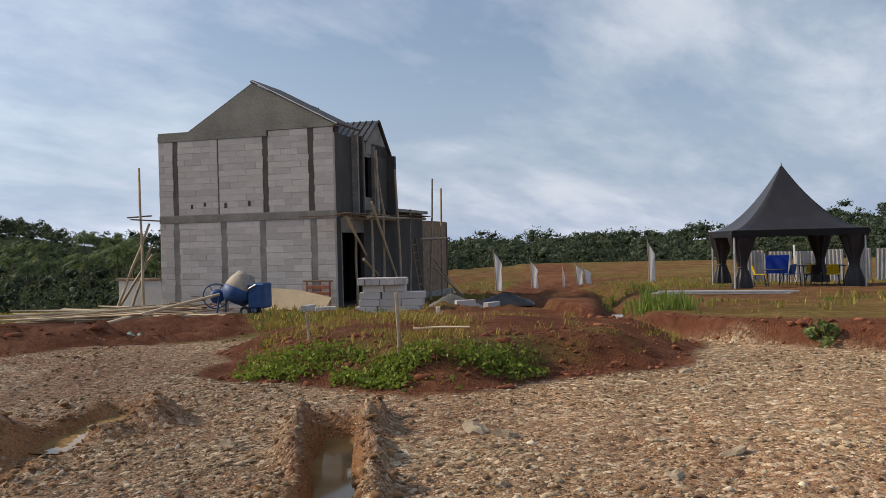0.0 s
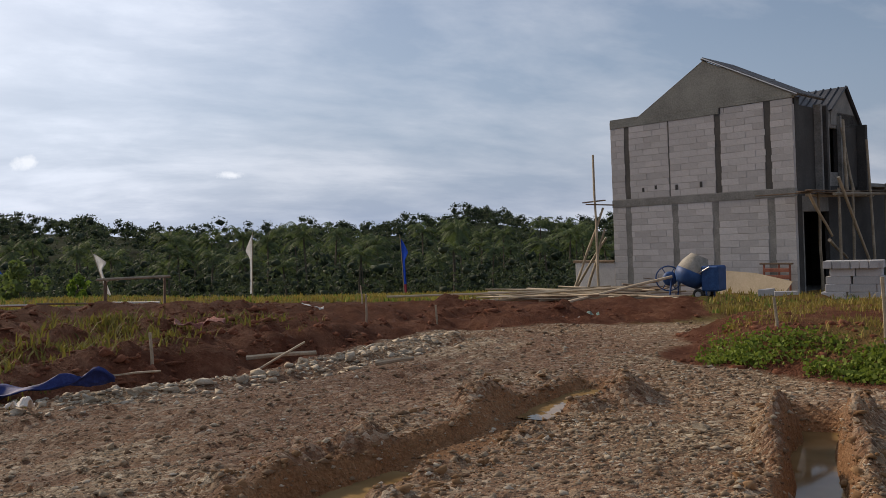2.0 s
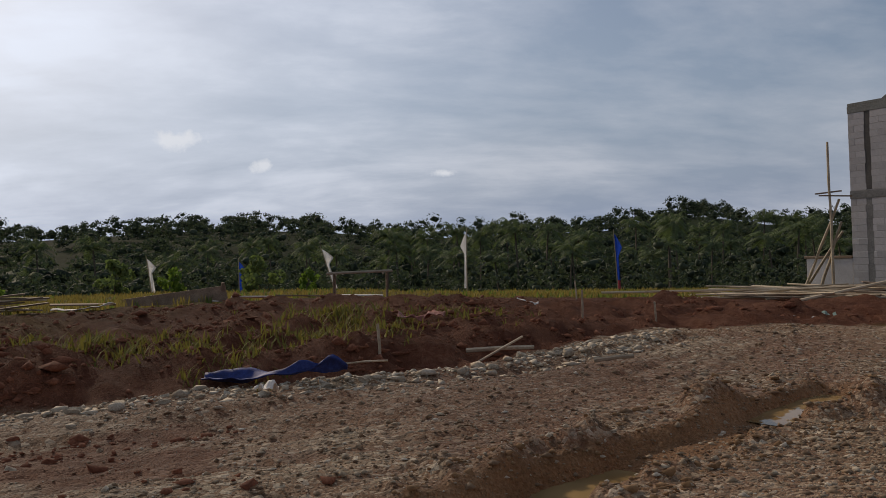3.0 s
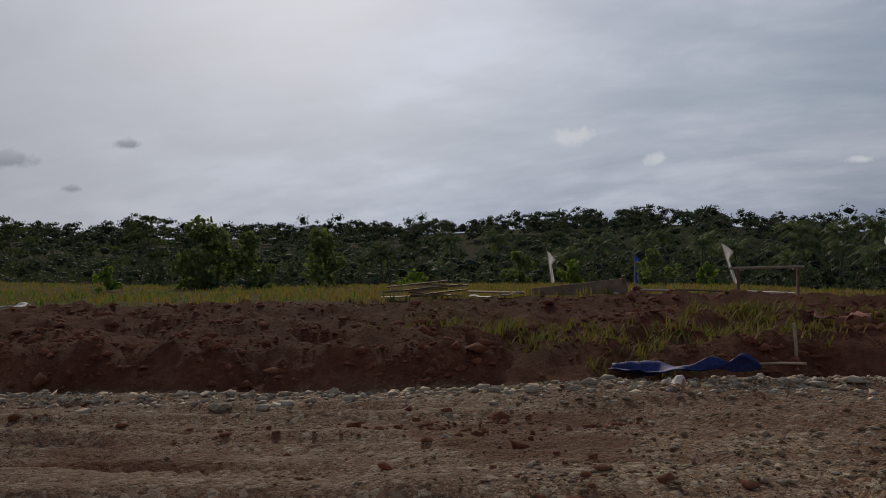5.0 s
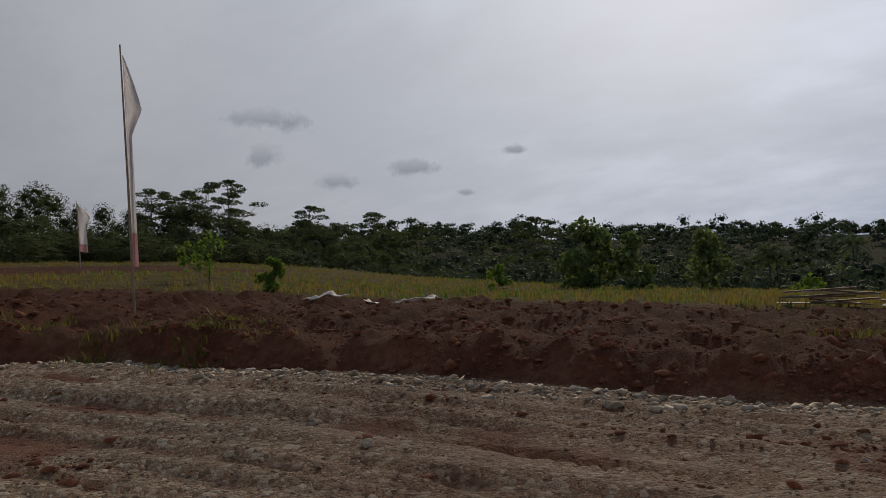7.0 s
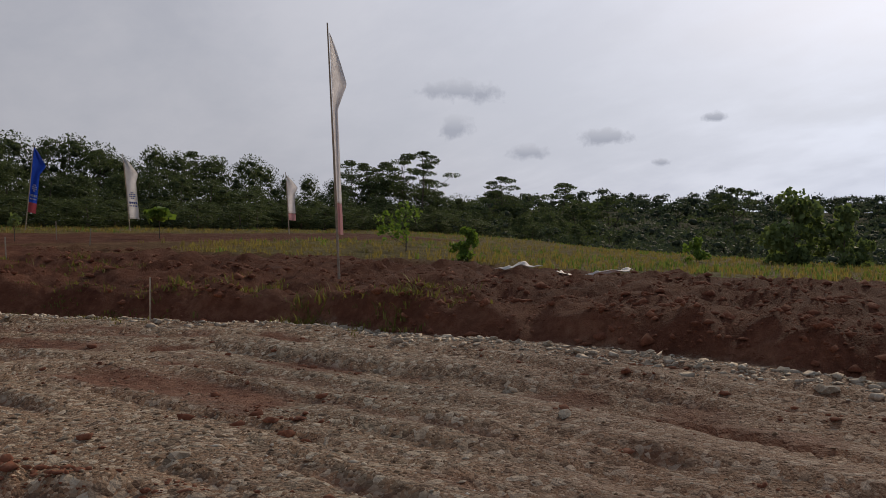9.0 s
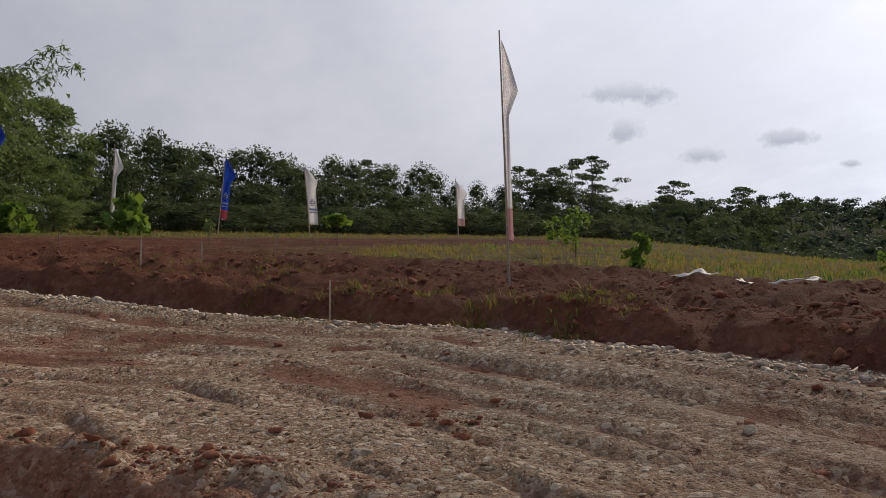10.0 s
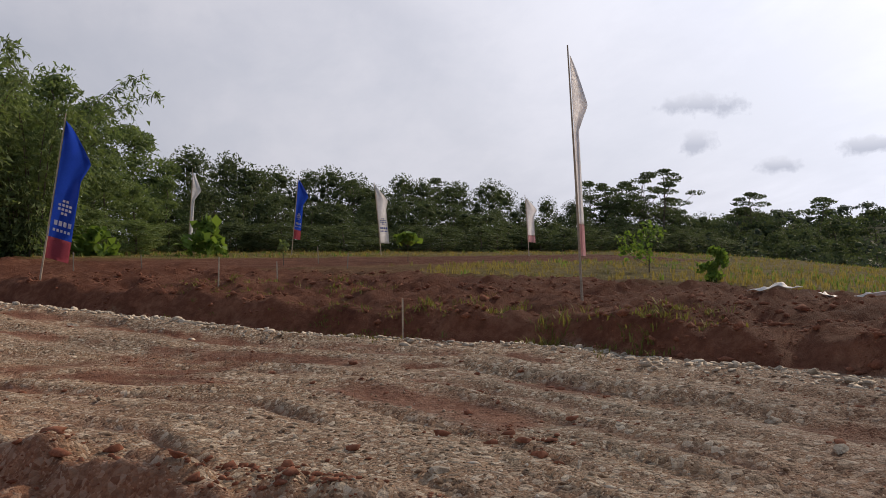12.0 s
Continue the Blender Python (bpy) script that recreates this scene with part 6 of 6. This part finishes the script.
t.nodes["Principled BSDF"].inputs["Specular IOR Level"].default_value = 0.20
t.links.new(node(t, "ShaderNodeBump", {"Height": nz.outputs[0], "Strength": 0.5, "Distance": 0.01}).outputs[0], t.nodes["Principled BSDF"].inputs["Normal"])
M_edge_stone = material("pale_limestone", [(0.19, 0.145, 0.10), (0.36, 0.305, 0.23), (0.56, 0.51, 0.42)], 3.5, 0.9, 0.6, 40)
M_mudclod = material("mud_clod", [(0.15, 0.08, 0.038), (0.27, 0.16, 0.08), (0.40, 0.265, 0.15)], 4, 0.95, 0.6, 30, spec=0.1)
M_clod = material("earth_clod", SOIL, 4, 0.95, 0.6, 30, spec=0.05)

# gravel on the road, coarser to the north and along the bank
x, y, g = spread(95000, -32, 66, 3.6, 21, 31)
d = fbm(x, y, 2.2, 3) + 0.35
zn = zones(x, y)
keep = (zn[0] > 0.5) & (zn[2] < 0.7) & (g.random(len(x)) < np.clip(d + 0.2, 0.08, 1) * np.interp(np.degrees(np.arctan2(-x, y)), [14, 34], [1.0, 0.55]))
x, y = x[keep], y[keep]
r = np.hypot(x, y)
scatter_lumps("gravel", x, y, np.clip(0.0070 * (1 / (g.random(len(x)) + 0.02)) ** 0.56, 0.007, 0.036) * (0.75 + 0.03 * r), M_gravel, "loose pale and brown gravel stones on the road", "gravel", 1, True)
x, y, g = spread(46000, 60, 162, 3.8, 32, 32)
zn = zones(x, y)
keep = (zn[0] > 0.5) & (g.random(len(x)) > 0.8 * zn[2]) & (g.random(len(x)) < np.clip(fbm(x, y, 2.0, 3) + 0.35, 0.05, 1))
x, y = x[keep], y[keep]
r = np.hypot(x, y)
scatter_lumps("gravel", x, y, np.clip(0.0065 * (1 / (g.random(len(x)) + 0.03)) ** 0.55, 0.007, 0.04) * (0.75 + 0.03 * r), M_gravel, "small pressed gravel and crumbs on the road", "gravel", 2, True)
# stones pushed up along the road's western edge
g = np.random.default_rng(33)
y = g.uniform(-22, 13, 3600)
x = np.interp(y, EDGE_Y, EDGE_X) + 0.15 + np.abs(g.normal(0, 0.42, len(y)))
scatter_lumps("edge_stones", x, y, np.clip(0.017 * (1 / (g.random(len(x)) + 0.03)) ** 0.55, 0.015, 0.09), M_edge_stone, "pale stones pushed up along the road's edge", "stones", 3)
# clods on the banks, the mound and the ruts
x, y, g = spread(52000, 22, 160, 7.0, 30, 34)
w = west(x, y)
keep = (w > 0.1) & (w < 8) & (g.random(len(x)) < 0.55 + fbm(x, y, 1.2, 2))
x, y = x[keep], y[keep]
scatter_lumps("earth_clods", x, y, np.clip(0.016 * (1 / (g.random(len(x)) + 0.02)) ** 0.6, 0.016, 0.11), M_clod, "crumbly red-brown earth clods on the bank", "earth", 4, True)
x, y, g = spread(16000, -32, 48, 3.6, 30, 35)
isl_v, nn = island(x, y), north(x, y)
rut = np.zeros(len(x), dtype=bool)
for a, b, hw, dp in RUTS[:2]:
    s, c, n = along(x, y, a, b)
    rut |= (np.abs(np.abs(c) - hw * 1.5) < hw * 0.7) & (s > 0) & (s < 1.05)
sz = np.clip(0.010 * (1 / (g.random(len(x)) + 0.03)) ** 0.58, 0.010, 0.05)
scatter_lumps("earth_clods", x[rut], y[rut], sz[rut], M_mudclod, "tan mud clods heaped along the wheel ruts", "earth", 16)
keep = (((isl_v > 0.0) & (isl_v < 0.45)) | ((nn > 0.0) & (nn < 1.6))) & ~rut
x, y = x[keep], y[keep]
scatter_lumps("earth_clods", x, y, np.clip(0.014 * (1 / (g.random(len(x)) + 0.04)) ** 0.6, 0.015, 0.09), M_clod, "crumbly red-brown earth clods", "earth", 5)

# churned earth between the southern ruts
g = np.random.default_rng(36)
x, y = g.uniform(-4.9, -1.7, 3600), g.uniform(-7.5, -1.9, 3600)
keep = g.random(len(x)) < np.clip(0.4 + 1.6 * fbm(x, y, 0.7, 3), 0.03, 1)
scatter_lumps("earth_clods", x[keep], y[keep], np.clip(0.012 * (1 / (g.random(keep.sum()) + 0.03)) ** 0.6, 0.012, 0.09), M_clod, "red-brown clods thrown up beside the ruts", "earth", 15)

# single larger rocks
rock_meshes = []
for k in range(5):
    bm = bmesh.new()
    bmesh.ops.create_icosphere(bm, subdivisions=2, radius=1.0)
    for v in bm.verts:
        n = noise.noise(v.co * 1.3 + Vector((k * 7.1, 0, 0))) * 0.65 + noise.noise(v.co * 3.1 + Vector((0, k * 3.3, 0))) * 0.30
        v.co = Vector((v.co.x * 1.25, v.co.y * 0.9, v.co.z * 0.62)) * (1 + n)
    me = bpy.data.meshes.new("rock")
    bm.to_mesh(me)
    bm.free()
    rock_meshes.append(finish(me, M_stone))
rr = random.Random(17)
spots = [(2.1, 6.6, 0.13), (1.5, 6.0, 0.12), (1.7, 7.1, 0.08), (3.0, 7.2, 0.09), (-0.1, 5.6, 0.10), (0.35, 5.9, 0.08), (-1.75, 7.2, 0.12), (0.25, 7.6, 0.20), (0.5, 7.35, 0.16), (-5.39, -3.72, 0.12), (-9.37, -2.33, 0.13), (-7.54, -1.4, 0.12), (-10.8, -17.1, 0.2), (-5.6, -4.8, 0.06), (2.9, 10.6, 0.14), (3.2, 11.0, 0.10), (-0.9, 9.8, 0.09), (-7.3, 2.6, 0.10), (-8.9, 0.6, 0.09), (-9.8, 0.9, 0.16), (-11.2, -1.0, 0.14), (-8.6, 4.6, 0.13), (-7.9, 6.2, 0.14), (-10.3, 1.3, 0.12)]
for k in range(46):
    y = rr.uniform(-16, 11)
    spots.append((float(np.interp(y, EDGE_Y, EDGE_X)) + rr.uniform(0.05, 0.6), y, rr.uniform(0.06, 0.15)))
for x, y, s in spots:
    ob = new("rock", rr.choice(rock_meshes))
    s *= 0.62
    ob.matrix_basis = at(x, y, -0.12 * s, rr.uniform(-15, 15), rr.uniform(-15, 15), rr.uniform(0, 360)) @ Matrix.Diagonal((s, s, s, 1))
    tagged(ob, "rough pale stone lying by the gravel road", "rock", "roadside rocks")


def tufts(name, x, y, tall, blades, mat, label, seed, lean=0.5, wide=0.012):
    """Grass: fans of thin curved blades."""
    rng = np.random.default_rng(seed)
    n = len(x)
    z = height(x, y)
    th = rng.uniform(0, 2 * np.pi, (n, blades))
    h = tall[:, None] * rng.uniform(0.55, 1.1, (n, blades))
    out = h * rng.uniform(0.15, 1.0, (n, blades)) * lean
    w = wide * (0.7 + 1.2 * rng.random((n, blades))) * (0.6 + tall[:, None] * 2.0)
    bx, by = x[:, None] + rng.normal(0, 0.06, (n, blades)), y[:, None] + rng.normal(0, 0.06, (n, blades))
    px_, py_ = -np.sin(th) * w, np.cos(th) * w
    zz = z[:, None] - 0.02
    P = [np.stack([bx + px_, by + py_, zz + 0 * h], -1), np.stack([bx - px_, by - py_, zz + 0 * h], -1),
         np.stack([bx + np.cos(th) * out * 0.4 - px_ * 0.8, by + np.sin(th) * out * 0.4 - py_ * 0.8, zz + h * 0.65], -1),
         np.stack([bx + np.cos(th) * out * 0.4 + px_ * 0.8, by + np.sin(th) * out * 0.4 + py_ * 0.8, zz + h * 0.65], -1),
         np.stack([bx + np.cos(th) * out, by + np.sin(th) * out, zz + h], -1)]
    V = np.stack(P, 2).reshape(-1, 3)
    k = np.arange(n * blades)[:, None] * 5
    F = np.concatenate([k + [[0, 1, 2]], k + [[0, 2, 3]], k + [[3, 2, 4]]], 1).reshape(-1, 3)
    tagged(new(name, mesh_of(name, V, F, mat)), label, "grass", kind="stuff")


# the field
x, y, g = spread(36000, 18, 164, 13, 75, 41, 0.8)
keep = (zones(x, y)[1] > 0.45) & (west(x, y) > 6.5) & (g.random(len(x)) < np.clip(0.75 + 1.0 * fbm(x, y, 6.0, 3), 0.1, 1))
x, y = x[keep], y[keep]
half = g.random(len(x)) < 0.86 + 0.4 * fbm(x, y, 9.0, 2)
tufts("field_grass", x[half], y[half], g.uniform(0.07, 0.24, half.sum()), 5, M_grass_dry, "dry yellow-green field grass", 6, 0.5, 0.012)
tufts("field_grass", x[~half], y[~half], g.uniform(0.08, 0.27, (~half).sum()), 5, M_grass, "fresh green field grass", 7, 0.5, 0.016)
# north of the road
x, y, g = spread(30000, -33, 40, 16, 64, 42, 0.8)
keep = (zones(x, y)[1] > 0.4) & (north(x, y) > 0.4) & (g.random(len(x)) < np.clip(0.7 + 1.2 * fbm(x, y, 4.0, 3), 0.1, 1))
q = np.linalg.inv(np.array(HOUSE)) @ np.stack([x, y, 0 * x, 0 * x + 1])
keep &= ~((q[0] > -1.2) & (q[0] < 8) & (q[1] < 0.4) & (q[1] > -13))
q = np.linalg.inv(np.array(TENT)) @ np.stack([x, y, 0 * x, 0 * x + 1])
keep &= ~((np.abs(q[0]) < 2.3) & (np.abs(q[1]) < 2.3)) & ~((x > 4.5) & (y < 30) & (g.random(len(x)) < 0.8)) & ~(np.hypot(x + 9.4, y - 24.3) < 2.6)
x, y = x[keep], y[keep]
pick = g.random(len(x)) < 0.5
tufts("verge_grass", x[pick], y[pick], g.uniform(0.06, 0.26, pick.sum()), 5, M_grass_dry, "short dry grass north of the road", 18, 0.6, 0.012)
x, y = x[~pick], y[~pick]
tufts("verge_grass", x, y, g.uniform(0.05, 0.17, len(x)), 5, M_grass, "short green grass between the road and the house", 8, 0.6, 0.012)
# clumps on the bank
px0, py0, hh = [], [], []
g = np.random.default_rng(43)
for cx, cy, sp, n, tall in ((-10.4, 6.2, 0.55, 60, 0.30), (-9.9, 7.5, 0.5, 60, 0.30), (-9.5, 8.6, 0.35, 30, 0.25), (-11.4, 5.2, 0.35, 50, 0.34), (-12.3, 4.2, 0.3, 40, 0.32), (-11.7, 9.7, 0.7, 110, 0.36), (-10.3, 11.2, 0.6, 60, 0.25), (-9.5, 5.9, 0.4, 40, 0.28),
                            (-14.3, -5.4, 0.55, 130, 0.22), (-14.2, -7.3, 0.3, 40, 0.32), (-15.2, -9.3, 0.5, 40, 0.26), (-14.6, -10.6, 0.4, 30, 0.28), (-13.9, -12.8, 0.6, 70, 0.16), (-13.5, -10.7, 0.5, 60, 0.16), (-15.0, -17.0, 0.9, 90, 0.16), (-16.9, -14.6, 0.6, 40, 0.25)):
    px0.append(g.normal(cx, sp, n))
    py0.append(g.normal(cy, sp, n))
    hh.append(np.full(n, tall) * g.uniform(0.3, 0.8, n))
tufts("bank_grass", np.concatenate(px0), np.concatenate(py0), np.concatenate(hh), 6, M_grass_bank, "clumps of yellow-green grass on the earth bank", 9, 1.35, 0.009)
# the mound: grass on top, a mat of creeping weeds on its front
x, y, g = spread(16000, -18, 18, 9.4, 17.5, 44)
iv = island(x, y)
keep = (iv > 0.10) & (g.random(len(x)) < np.clip(0.10 + 1.3 * fbm(x, y, 1.6, 3), 0.02, 1))
tufts("mound_grass", x[keep], y[keep], g.uniform(0.04, 0.15, keep.sum()), 5, M_grass_dry, "short grass on the earth mound", 10, 0.9, 0.006)
x, y, g = spread(90000, -14, 17, 9.2, 13.0, 45)
iv = island(x, y)
dens = step(0.0, 0.06, iv) * (1 - step(0.14, 0.26, iv)) * np.clip(1.0 - np.abs((x + 0.75) / 2.0) ** 3, 0, 1) * np.clip(0.45 + 1.7 * fbm(x, y, 0.8, 3), 0, 1)
keep = g.random(len(x)) < dens
x, y = x[keep], y[keep]
pts = np.stack([x, y, height(x, y) + g.uniform(0.01, 0.17, len(x)) * (0.7 + 0.6 * fbm(x, y, 0.6, 2))], 1)
v, f = leaf_tris(pts, 0.043, g)
tagged(new("creeping_weeds", mesh_of("creeping_weeds", v, f, M_weed)), "mat of dull green creeping weeds on the mound", "weeds", kind="stuff")
# tall weeds beside the drain
px0, py0 = np.concatenate([g.normal(4.6, 0.22, 90), g.normal(5.0, 0.3, 30), g.normal(6.2, 0.3, 30)]), np.concatenate([g.normal(18.0, 0.5, 90), g.normal(21.0, 1.0, 30), g.normal(27.0, 2.0, 30)])
tufts("drain_weeds", px0, py0, g.uniform(0.15, 0.42, len(px0)), 7, M_grass, "bright green weeds along the drain", 19, 0.7, 0.008)
# dark crumbs of earth on the western road, strung along the tyre marks to suggest ridge shadows too
x, y, g = spread(26000, 50, 160, 4.0, 24, 46)
mark = fbm(west(x, y) + 0.25 * fbm(x, y, 5.0, 2), (0.39 * x + 0.92 * y) * 0.10, 0.8, 4)
keep = (zones(x, y)[0] > 0.5) & (((np.abs(mark + 0.12) < 0.045) & (fbm(x, y, 1.2, 3) > -0.02)) | ((fbm(x, y, 1.5, 3) > 0.14) & (g.random(len(x)) < 0.12)))
x, y = x[keep], y[keep]
scatter_lumps("road_crumbs", x, y, np.clip(0.012 * (1 / (g.random(len(x)) + 0.03)) ** 0.6, 0.012, 0.08), M_clod, "dark earth crumbs dropped on the road", "earth", 8)
